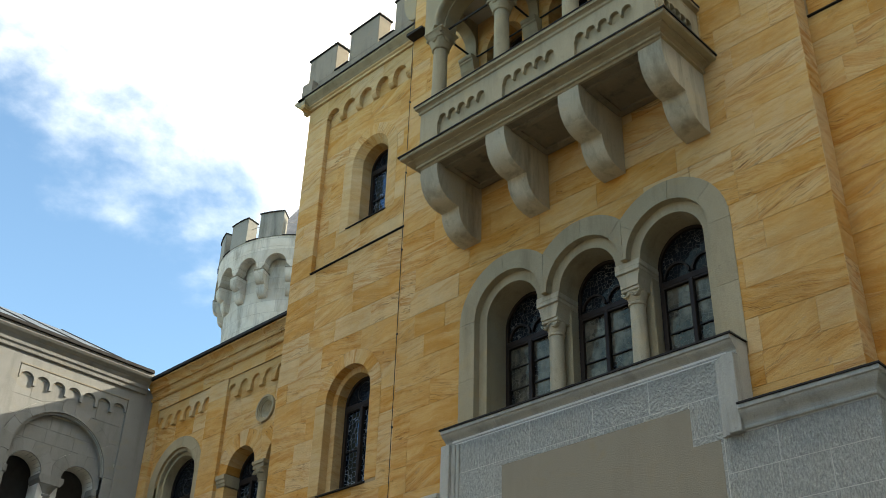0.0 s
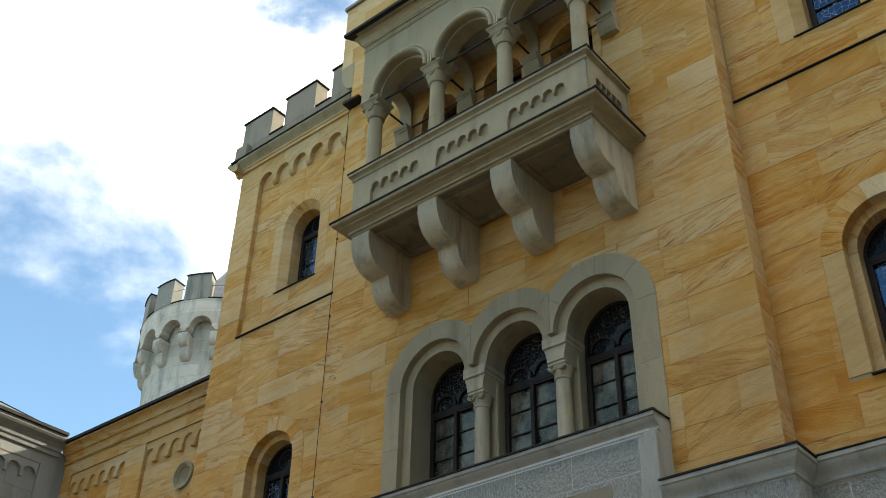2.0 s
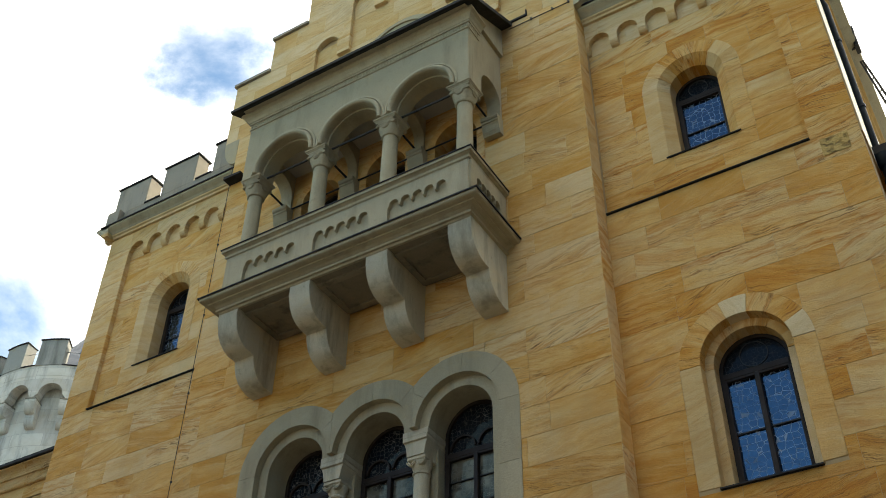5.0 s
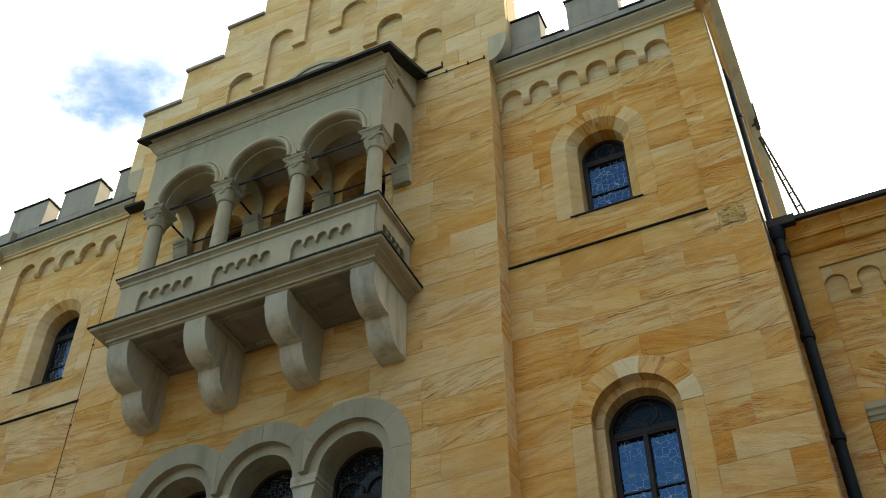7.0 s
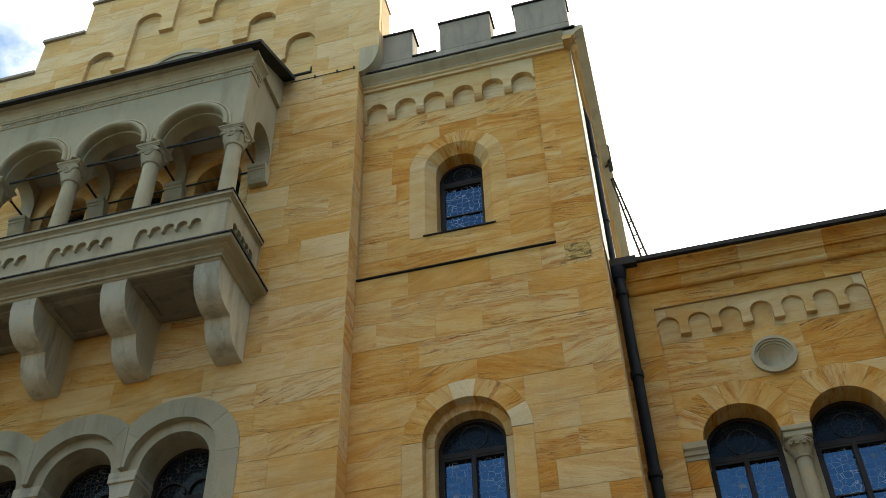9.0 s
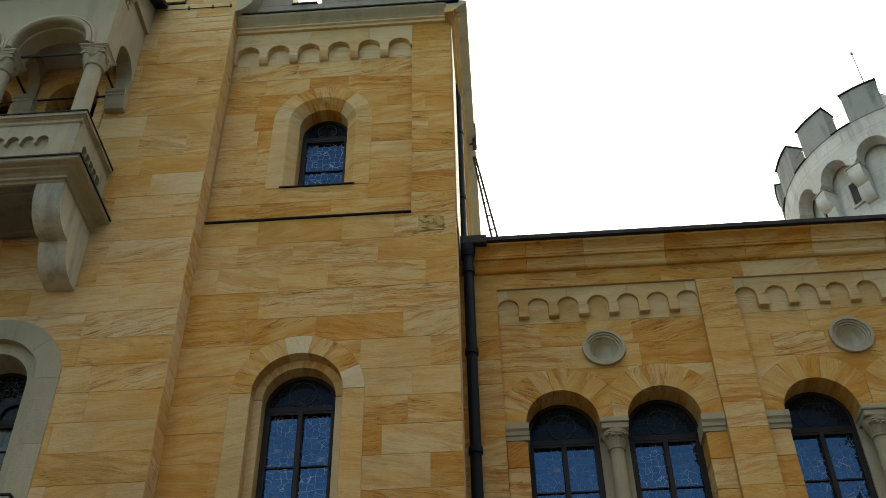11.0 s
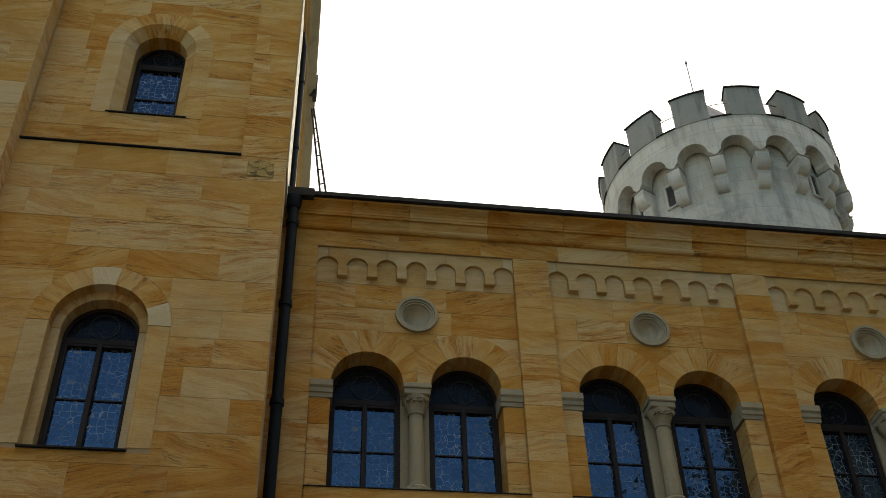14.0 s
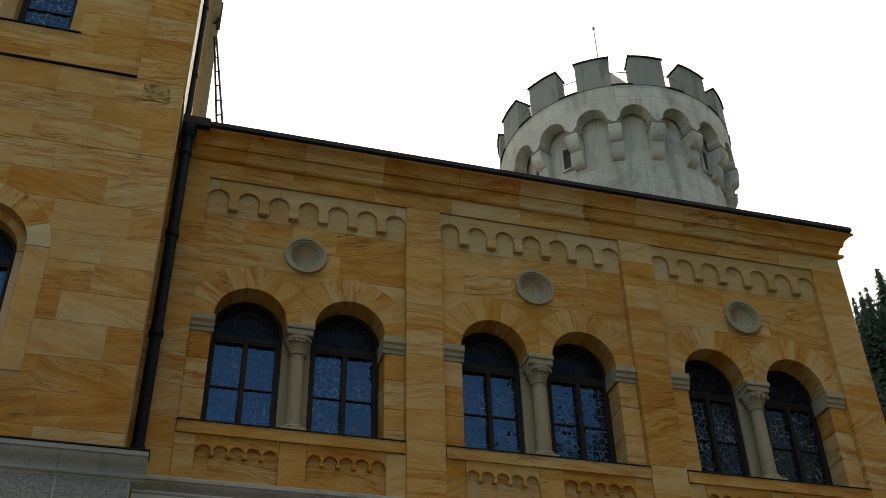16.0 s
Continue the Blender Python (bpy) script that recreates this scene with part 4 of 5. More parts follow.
triple = thing("window_surround", "grey-green stone surround of a triple round-arched window", "window surround", "structure", m=facade(MAIN))
def order_pieces(R, r, d0, d1, name):
    """An arched order cut into jamb stones and wedge stones."""
    def keep(bm, co, no):
        bmesh.ops.bisect_plane(bm, geom=bm.verts[:] + bm.edges[:] + bm.faces[:], plane_co=co, plane_no=no, clear_outer=True)
        hole = [e for e in bm.edges if e.is_boundary]
        if hole:
            bmesh.ops.holes_fill(bm, edges=hole)

    whole = lambda: slab(B(), [union_arch(R, 7.62, R), union_arch(r, 7.66, r)], d0, d1)
    g = 0.0025
    for i, c in enumerate(tri_c):
        cuts = ((-1, 38, 96, 140, 181), (-1, 44, 90, 136, 181), (-1, 40, 84, 142, 181))[i]
        for a0, a1 in zip(cuts, cuts[1:]):
            bm = whole()
            keep(bm, (c, 0, TRI_S + g), (0, 0, -1))
            if i < 2:
                keep(bm, (c + 0.73 - g, 0, 0), (1, 0, 0))
            if i > 0:
                keep(bm, (c - 0.73 + g, 0, 0), (-1, 0, 0))
            for a, s in ((a0, 1), (a1, -1)):
                t = math.radians(a)
                n = Vector((math.sin(t), 0, -math.cos(t))) * s
                keep(bm, Vector((c, 0, TRI_S)) - n * g, n)
            if bm.faces:
                part(name, bm, GREEN, triple)
    for s in (-1, 1):
        u0, u1 = sorted((TRI + s * (1.46 + r), TRI + s * (1.46 + R)))
        for z0, z1 in ((7.62, 8.55), (8.555, TRI_S - 0.003)):
            part("jamb_stone", block(B(), u0, u1, d0, d1, z0, z1), GREEN, triple)


order_pieces(1.0, 0.68, -0.01, 0.15, "arch_stone")
part("inner_order", slab(B(), [union_arch(0.74, 7.62, 0.74), union_arch(0.52, 7.66, 0.52)], 0.11, 0.60), GREEN, triple)
for u in (TRI - 0.73, TRI + 0.73):
    col = thing("window_column", "slender pale grey column with a carved capital in the triple window", "column", "structure", group="columns of the triple window", m=facade(MAIN) @ Matrix.Translation((u, 0.28, 0)))
    part("shaft", lathe(B(), [(0.118, 7.72), (0.112, 8.90)], n=20), CORBEL, col, smooth=True)
    cap = lathe(B(), [(0.13, 8.885), (0.135, 8.91), (0.12, 8.925), (0.128, 8.96), (0.150, 9.03), (0.155, 9.09)], n=20)
    block(cap, -0.155, 0.155, -0.165, 0.16, 9.08, 9.135, 0.01)
    part("capital", cap, CORBEL, col, "carved cushion capital", smooth=True)
    bm = B()
    for k in (-1, 1):
        for q in (0.05, 0.075):
            ring_band(bm, k * 0.08, 9.06, q - 0.012, q, -0.172, -0.1, math.pi, 2 * math.pi, 8)
    part("leaf_carving", bm, CORBEL, col)
    bm = slab(B(), [[(-0.145, 9.135), (0.145, 9.135), (0.15, 9.19), (0.165, 9.28), (0.195, 9.36), (-0.195, 9.36), (-0.165, 9.28), (-0.15, 9.19)]], -0.18, 0.32)
    part("impost_block", bm, CORBEL, col)
    bm = block(block(B(), -0.205, 0.205, -0.215, 0.32, 9.36, 9.43, 0.008), -0.215, 0.215, -0.205, 0.32, 9.43, 9.53, 0.01)
    part("impost_slab", bm, CORBEL, col)
    part("pier", block(B(), -0.16, 0.19, 0.13, 0.32, 7.66, 9.36, 0.01), GREEN, col)
for c in tri_c:
    window("window_triple", facade(MAIN), c, 0.52, TRI_S, 7.68, 0.56, "tall round-headed window with leaded glass in a dark brown frame", bars=3, transom=9.24, fan=False, glass=HALLGLASS)
    w = thing("window_tracery", "small paired arches of dark wood in a fanlight", "tracery", "structure", m=facade(MAIN))
    for s in (-1, 1):
        part("tracery_arch", ring_band(B(), c + s * 0.23, 9.34, 0.185, 0.215, 0.565, 0.61, 0, math.pi, 12), WOOD, w)
# dark boxes standing for the unlit rooms behind the openings
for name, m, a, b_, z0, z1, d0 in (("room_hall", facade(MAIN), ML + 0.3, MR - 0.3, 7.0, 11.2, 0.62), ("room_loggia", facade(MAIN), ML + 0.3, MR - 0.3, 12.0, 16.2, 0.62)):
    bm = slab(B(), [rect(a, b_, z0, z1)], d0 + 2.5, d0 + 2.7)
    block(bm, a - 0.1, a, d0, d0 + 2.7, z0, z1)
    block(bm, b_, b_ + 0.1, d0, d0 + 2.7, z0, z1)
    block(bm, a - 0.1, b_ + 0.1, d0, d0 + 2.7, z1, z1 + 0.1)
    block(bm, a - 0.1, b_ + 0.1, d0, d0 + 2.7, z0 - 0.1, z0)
    solid("wall_" + name, bm, UNLIT, "dark box standing for the unlit room behind the openings", "wall", m=m)

# ---- granite plinth
def moulding(z, out, back, h=0.30):
    """Cornice profile: a flat nose, a cyma below it and a small bead; top at height z, nose at depth -out."""
    pts = [(back, z), (-out + 0.01, z - 0.018), (-out, z - 0.03), (-out, z - 0.075), (-out + 0.025, z - 0.085)]
    for k in range(1, 9):
        t = k / 8
        pts.append((-out + 0.025 + 0.10 * (t - math.sin(2 * math.pi * t) * 0.10), z - 0.085 - (h - 0.155) * t))
    pts += [(-out + 0.12, z - h + 0.06), (-out + 0.115, z - h + 0.045), (-out + 0.12, z - h + 0.03), (-out + 0.145, z - h + 0.02), (-out + 0.15, z - h), (back, z - h)]
    return pts


def moulded(name, profile, u0, u1, material, parent, label, seed):
    """A moulding laid as dressed lengths with fine joints."""
    cut = random.Random(seed)
    x = u0
    while x < u1 - 1e-3:
        w = cut.uniform(0.85, 1.35)
        w = u1 - x if u1 - x - w < 0.5 else w
        part(name, run(B(), profile, -w / 2 + 0.002, w / 2 - 0.002), material, parent, label, m=Matrix.Translation((x + w / 2, 0, 0)))
        x += w


plinth = solid("wall_plinth", block(B(), ML - 0.2, MR + 0.15, -0.281, 0.38, 0, 6.5), GREYMORTAR, "bush-hammered grey granite plinth of the gatehouse", "wall", m=facade(MAIN))
part("apron", block(B(), TRI - 2.3, TRI + 2.3, -0.281, 0.02, 6.5, 7.5), GREYMORTAR, plinth)
plate_holes = [rect(TRI - 1.33, TRI + 1.72, 4.0, 6.88), rect(TRI - 1.8, TRI + 2.1, 4.0, 6.38)]
ashlar(plinth, TRI - 2.14, TRI + 2.14, 5.02, 7.40, GRANITE, depth=-0.29, holes=plate_holes, course=(0.42, 0.5), length=(0.6, 1.1), seed=301, joint=0.012)
ashlar(plinth, TRI + 2.14, MR + 0.15, 5.0, 6.40, GRANITE, depth=-0.29, course=(0.42, 0.5), length=(0.6, 1.1), seed=302, joint=0.012)
ashlar(plinth, ML - 0.2, TRI - 2.14, 5.0, 6.40, GRANITE, depth=-0.29, course=(0.42, 0.5), length=(0.6, 1.1), seed=303, joint=0.012)
bm = slab(B(), [[(TRI - 1.8, 4.0), (TRI + 2.1, 4.0), (TRI + 2.1, 6.375), (TRI + 1.72, 6.375), (TRI + 1.72, 6.875), (TRI - 1.33, 6.875), (TRI - 1.33, 6.375), (TRI - 1.8, 6.375)]], -0.287, -0.2)
part("blank_panel", bm, PLATE, plinth, "smooth brownish blank panel")
moulded("sill_moulding", moulding(7.65, 0.40, 0.1, 0.27), TRI - 2.44, TRI + 2.44, SMOOTHGRANITE, plinth, "dressed granite sill moulding", 41)
part("sill_lead", run(B(), [(-0.42, 7.628), (0.1, 7.653), (0.1, 7.665), (-0.42, 7.652)], TRI - 2.46, TRI + 2.46), LEADSHEET, plinth, "thin dark lead cover of the sill")
for s in (-1, 1):
    for i, (o, w, d) in enumerate(((2.14, 0.06, -0.31), (2.20, 0.07, -0.335), (2.27, 0.17, -0.385))):
        a, b_ = sorted((TRI + s * o, TRI + s * (o + w)))
        part("side_moulding", block(B(), a, b_, d, 0.0, 6.38, 7.39, 0.008), SMOOTHGRANITE, plinth)
a0, a1 = TRI + 2.44, MR + 0.15

def corner_run(profile, x0, x1, y1):
    """A moulding along the front that turns the corner at x1; profile of (depth, height)."""
    bm = B()
    rows = []
    for x, y, sx, sy in ((x0, 0, 0, 1), (x1, 0, -1, 1), (x1, y1, -1, 0)):
        rows.append([bm.verts.new((x + sx * (d + 0.29), (-0.29 if y == 0 else y) + sy * (d + 0.29), z)) for d, z in profile])
    for r, q in zip(rows, rows[1:]):
        for k in range(len(profile)):
            l = (k + 1) % len(profile)
            bm.faces.new((r[k], r[l], q[l], q[k]))
    bm.faces.new(rows[0])
    bm.faces.new(rows[-1][::-1])
    bmesh.ops.recalc_face_normals(bm, faces=bm.faces[:])
    return bm


part("plinth_cornice", corner_run(moulding(6.70, 0.44, 0.05, 0.32), a0, a1, 0.215), SMOOTHGRANITE, plinth, "dressed granite plinth cornice")
moulded("plinth_cornice", moulding(6.70, 0.44, 0.05, 0.32), ML - 0.37, TRI - 2.44, SMOOTHGRANITE, plinth, "dressed granite plinth cornice", 42)
part("plinth_lead", corner_run([(-0.455, 6.68), (0.03, 6.703), (0.03, 6.713), (-0.455, 6.702)], a0, a1, 0.215), LEADSHEET, plinth, "thin dark lead cover")
for sgn in (1, -1):
    e0, e1 = sorted((CX + sgn * 4.04, CX + sgn * 7.8))
    p2 = solid("wall_plinth_side", block(B(), e0, e1, -0.141, 0.02, 0, 6.5), GREYMORTAR, "bush-hammered grey granite plinth of the side bay", "wall", m=facade(SIDE))
    ashlar(p2, e0, e1, 5.0, 6.40, GRANITE, depth=-0.15, course=(0.42, 0.5), length=(0.6, 1.1), seed=310 + sgn, joint=0.012)
    moulded("plinth_cornice", moulding(6.72, 0.30, 0.05, 0.32), e0 - (0.15 if sgn < 0 else 0), e1 + (0.15 if sgn > 0 else 0), SMOOTHGRANITE, p2, "dressed granite plinth cornice", 43)
    part("plinth_lead", run(B(), [(-0.312, 6.705), (0.03, 6.723), (0.03, 6.733), (-0.312, 6.718)], e0, e1 + 0.16), LEADSHEET, p2, "thin dark lead cover")
    e0, e1 = sorted((CX + sgn * 7.8, CX + sgn * (18.9 if sgn > 0 else 14.4)))
    p3 = solid("wall_plinth_wing", block(B(), e0, e1, -0.1, 0.03, 0, 6.85), GREYMORTAR, "grey granite plinth of the wing", "wall", m=facade(WING))
    moulded("plinth_cornice", moulding(6.99, 0.22, 0.05, 0.25), e0, e1, SMOOTHGRANITE, p3, "dressed granite plinth cornice", 44)

piece(plinth, MR + 0.10, MR + 0.165, 5.4, 6.40, GRANITE, -0.288, 0.24, 0.006)

# ---- cornices and battlements of the side bays
def battlement(sgn):
    f = lambda a: CX + sgn * a
    name = "battlement"
    ob = thing(name, "grey weathered stone battlement with lead-capped merlons over a side bay", "battlement", "structure", m=facade(SIDE))
    a, b_ = sorted((f(3.89), f(7.66)))
    lo, hi = (a, b_ + 0.17) if sgn > 0 else (a - 0.17, b_)
    low = [(0.05, 16.99), (-0.05, 17.0), (-0.055, 17.05), (-0.09, 17.07), (-0.095, 17.10), (0.05, 17.10)]
    top = [(0.05, 17.10), (-0.10, 17.10), (-0.13, 17.14), (-0.20, 17.20), (-0.23, 17.23), (-0.23, 17.285), (0.05, 17.36)]
    part("bed_moulding", run(B(), low, lo, hi), PALE, ob, "yellow sandstone bed moulding")
    part("cornice", run(B(), top, lo, hi), GREEN, ob, "grey-green stone cornice")
    part("cornice_lead", run(B(), [(-0.26, 17.275), (0.0, 17.365), (0.0, 17.375), (-0.26, 17.305)], lo - 0.01, hi + 0.01), LEADSHEET, ob, "thin dark lead edge")
    part("parapet", block(B(), a, b_, -0.09, 0.28, 17.30, 17.69), DARKLIME, ob)
    for m0, m1 in ((3.89, 4.83), (5.36, 6.32), (6.78, 7.74)):
        u0, u1 = sorted((f(m0), f(m1)))
        mer = part("merlon", block(B(), u0, u1, -0.09, 0.27, 17.69, 18.52, 0.012), DARKLIME, ob, "weathered grey stone merlon")
        part("merlon_cap", run(B(), [(-0.12, 18.52), (0.30, 18.52), (0.30, 18.56), (-0.12, 18.555)], u0 - 0.03, u1 + 0.03), LEADSHEET, mer, "thin dark lead cap")
        if m1 < 7:
            g0, g1 = sorted((f(m1), f(m1 + 0.46)))
            part("embrasure_lead", block(B(), g0, g1, -0.12, 0.29, 17.69, 17.72), LEADSHEET, ob, "thin dark lead sheet between merlons")
    # return along the flank
    o = f(7.66)
    side = pose(o, 0, 0, 0, 0, 90) if sgn > 0 else pose(o, 0, 0, 0, 0, -90)
    base = Matrix.Translation((0, -SIDE, 0)) @ side
    s0, s1 = (SIDE - 0.23, SIDE + 6.0) if sgn > 0 else (-SIDE - 6.0, -SIDE + 0.23)
    part("flank_bed_moulding", run(B(), [(d * 1.5, z) for d, z in low], s0, s1), PALE, ob, m=base)
    part("flank_cornice", run(B(), [(d * 1.36 if d < 0 else d, z) for d, z in top], s0, s1), GREEN, ob, m=base)
    part("flank_parapet", block(B(), s0 + 0.15, s1, -0.08, 0.28, 17.30, 17.69), DARKLIME, ob, m=base)
    for i in range(4):
        q = s0 + 1.55 + 1.42 * i if sgn > 0 else s1 - 2.51 - 1.42 * i
        part("merlon", block(B(), q, q + 0.96, -0.08, 0.27, 17.69, 18.52, 0.012), DARKLIME, ob, m=base)
    return ob


battlement(1)
battlement(-1)

# ---- balcony with loggia
balcony = thing("balcony", "grey-green stone balcony with an arcaded loggia on four corbels", "balcony", m=facade(MAIN))
H = 2.45
COLS = [CX - 2.18, CX - 0.727, CX + 0.727, CX + 2.18]


def corbel():
    pts = [(0.02, 12.06), (-1.08, 12.06)]
    pts += [(-1.08, 11.86), (-1.03, 11.67), (-0.95, 11.54), (-0.84, 11.46), (-0.72, 11.42), (-0.58, 11.42), (-0.555, 11.41),
            (-0.53, 11.28), (-0.48, 11.17), (-0.40, 11.08), (-0.30, 11.02), (-0.16, 10.985), (0.02, 10.985)]
    return pts


for c in COLS:
    part("corbel", run(B(), corbel(), c - 0.195, c + 0.195), CORBEL, balcony, "pale stone double-curved corbel", smooth=True)
part("floor_slab", block(B(), CX - H + 0.08, CX + H - 0.08, -1.08, 0.0, 12.04, 12.28), SOFFIT_STONE, balcony)
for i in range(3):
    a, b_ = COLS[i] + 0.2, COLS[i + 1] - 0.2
    part("soffit_frame", slab(B(), [rect(0, 1, 0, 1), rect(0.1, 0.9, 0.12, 0.88)], 0, 0.04), SOFFIT_STONE, balcony,
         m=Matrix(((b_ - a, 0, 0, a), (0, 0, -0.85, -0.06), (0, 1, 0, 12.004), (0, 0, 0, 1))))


def around(profile, half, front, name, material, label="", parent=None, back=0.0):
    """A moulding round the three free sides of the balcony; (out, height) profile, out counted from the faces."""
    bm = B()
    path = [(-half, back, -1, 0), (-half, front, -1, -1), (half, front, 1, -1), (half, back, 1, 0)]
    rows = [[bm.verts.new((CX + x + sx * o, y + sy * o, z)) for o, z in profile] for x, y, sx, sy in path]
    n = len(profile)
    for r, q in zip(rows, rows[1:]):
        for i in range(n):
            j = (i + 1) % n
            bm.faces.new((r[i], r[j], q[j], q[i]))
    bm.faces.new(rows[0])
    bm.faces.new(rows[-1][::-1])
    return part(name, bm, material, parent or balcony, label)


around([(-0.05, 12.03), (0.0, 12.02), (0.02, 12.05), (0.055, 12.055), (0.06, 12.085), (0.03, 12.09), (0.035, 12.12), (0.08, 12.155), (0.15, 12.17), (0.155, 12.195), (0.24, 12.20), (0.26, 12.215), (0.26, 12.27), (0.0, 12.34), (-0.05, 12.34)],
       2.36, -1.09, "cornice", GREEN, "moulded cornice at the balcony's foot")
around([(0.262, 12.268), (0.01, 12.338), (0.01, 12.346), (0.285, 12.284), (0.285, 12.258)], 2.36, -1.09, "cornice_lead", LEADSHEET, "thin dark lead edge")
around([(-0.14, 13.17), (0.015, 13.17), (0.035, 13.185), (0.035, 13.205), (0.01, 13.215), (0.02, 13.25), (0.06, 13.275), (0.085, 13.28), (0.085, 13.34), (0.0, 13.37), (-0.14, 13.37)], 2.37, -1.13, "coping", GREEN, "moulded coping of the parapet")
around([(0.08, 13.340), (-0.10, 13.372), (-0.10, 13.380), (0.102, 13.354), (0.102, 13.332)], 2.37, -1.13, "coping_lead", LEADSHEET, "thin dark lead edge")
part("parapet_core", block(B(), CX - 2.33, CX + 2.33, -1.07, -0.93, 12.3, 13.2), GREEN, balcony)
for s in (-1, 1):
    part("parapet_side", block(B(), *sorted((CX + s * 2.33, CX + s * 2.2)), -1.07, 0.0, 12.3, 13.2), GREEN, balcony)


def arcaded(u0, u1, panels):
    """A plate with sunk panels whose heads are rows of small arches."""
    holes = []
    for a, b_ in panels:
        n, r = 5, 0.085
        pitch = (b_ - a) / n
        pts = [(a, 12.40), (b_, 12.40)]
        for i in range(n):
            c = b_ - pitch * (i + 0.5)
            pts += [(c + pitch / 2 - 0.012 if i else c + pitch / 2, 12.80), (c + r, 12.84)]
            pts += [(c + r * math.cos(t), 12.86 + r * math.sin(t)) for t in (math.pi * j / 8 for j in range(1, 8))]
            pts += [(c - r, 12.84), (c - pitch / 2 + (0.012 if i < n - 1 else 0), 12.80)]
        holes.append(pts)
    return slab(B(), [rect(u0, u1, 12.3, 13.2)] + holes, -0.025, 0.045)


part("parapet_front", arcaded(CX - 2.37, CX + 2.37, [(c - 0.52, c + 0.56) for c in (CX - 1.44, CX, CX + 1.44)]), GREEN, balcony,
     "parapet with three sunk arcaded panels", m=Matrix.Translation((0, -1.115, 0)))
for s in (-1, 1):
    m = Matrix.Translation((CX + s * 2.375, 0, 0)) @ pose(0, 0, 0, 0, 0, 90 * s)
    part("parapet_flank", arcaded(-1.11, 0.0, [(-0.92, -0.2)]) if s > 0 else arcaded(0.0, 1.11, [(0.2, 0.92)]), GREEN, balcony, m=m)
YC = -0.94


def cushion(u, d, r, half, z0, z1, n=24):
    """A capital that grows from a round neck to a square top."""
    bm = B()
    rings = []
    for t in (0.0, 0.06, 0.1, 0.14, 0.3, 0.5, 0.7, 0.88, 1.0):
        ring = []
        for i in range(n):
            a = 2 * math.pi * (i + 0.5) / n
            ca, sa = math.cos(a), math.sin(a)
            rr = r * (1.1 if 0.03 < t < 0.12 else 1.0)
            sq = half / max(abs(ca), abs(sa))
            k = 0.0 if t <= 0.14 else ((t - 0.14) / 0.86) ** 0.75
            q = rr * (1 - k) + min(sq, half * 1.3) * k
            ring.append(bm.verts.new((u + q * ca, d + q * sa, z0 + (z1 - z0) * t)))
        rings.append(ring)
    for lo, hi in zip(rings, rings[1:]):
        for i in range(n):
            bm.faces.new((lo[i], lo[(i + 1) % n], hi[(i + 1) % n], hi[i]))
    bm.faces.new(rings[0][::-1])
    bm.faces.new(rings[-1])
    return bm


for c in COLS:
    col = part("column", lathe(B(), [(0.137, 13.60), (0.127, 14.70)], c, YC + 0.03, 20), GREEN, balcony, "slender stone column", smooth=True)
    bm = block(B(), c - 0.19, c + 0.19, YC - 0.16, YC + 0.22, 13.36, 13.47, 0.01)
    lathe(bm, [(0.185, 13.47), (0.19, 13.5), (0.175, 13.53), (0.145, 13.545), (0.155, 13.575), (0.137, 13.60)], c, YC + 0.03, 20)
    part("column_base", bm, GREEN, col, smooth=True)
    part("capital", cushion(c, YC + 0.03, 0.148, 0.198, 14.66, 14.985), GREEN, col, "carved cushion capital", smooth=True)
    bm = block(block(B(), c - 0.21, c + 0.21, YC - 0.18, YC + 0.24, 14.985, 15.01, 0.006), c - 0.227, c + 0.227, YC - 0.20, YC + 0.26, 15.01, 15.055, 0.012)
    part("abacus", bm, GREEN, col)
    bm = B()
    for face in (0, 90, -90):
        bb = B()
        for k in (-1, 0, 1):
            for q in (0.03, 0.052, 0.074):
                ring_band(bb, k * 0.112, 14.87, q - 0.012, q, -0.192, -0.08, 0.0 if k else -0.5 * math.pi, math.pi if k else 1.5 * math.pi, 10)
        block(bb, -0.19, 0.19, -0.198, -0.1, 14.955, 14.975)
        bb.transform(Matrix.Translation((c, YC + 0.03, 0)) @ pose(0, 0, 0, 0, 0, face))
        tmp = bpy.data.meshes.new("carving")
        bb.to_mesh(tmp)
        bb.free()
        bm.from_mesh(tmp)
    part("leaf_carving", bm, GREEN, col)
# arcade wall
AC = [CX - 1.453, CX, CX + 1.453]
AS, AB = 15.12, 15.055


def arcade(r, d0, d1):
    """The arcade wall with three openings of one radius."""
    pts = [(CX - 2.38, AB)]
    for c in AC:
        pts += [(c - r, AB)] + [(c + r * math.cos(a), AS + r * math.sin(a)) for a in (math.pi * (1 - j / 20) for j in range(21))] + [(c + r, AB)]
    pts += [(CX + 2.38, AB), (CX + 2.38, 16.70), (CX - 2.38, 16.70)]
    return slab(B(), [pts], d0, d1)


part("arcade_wall", arcade(0.585, -1.13, -1.0), GREEN, balcony, "arcade wall of grey-green stone")
part("inner_arcade", arcade(0.545, -0.996, -0.72), GREEN, balcony)
ROLL = [(0.622 + 0.045 * math.cos(t), -1.13 - 0.06 * math.sin(t)) for t in (math.pi * j / 8 for j in range(9))]
for c in AC:
    bm = B()
    for sec in (ROLL + [(0.577, -1.10), (0.667, -1.10)], [(0.682, -1.155), (0.72, -1.145), (0.72, -1.11), (0.682, -1.11)]):
        arch_bar(bm, c, AS, sec, 0, math.pi, 28)
        for s in (-1, 1):
            prism(bm, [(c + s * r, d) for r, d in sec], AB, AS)
    part("archivolt", bm, GREEN, balcony, "round archivolt moulding", smooth=True)
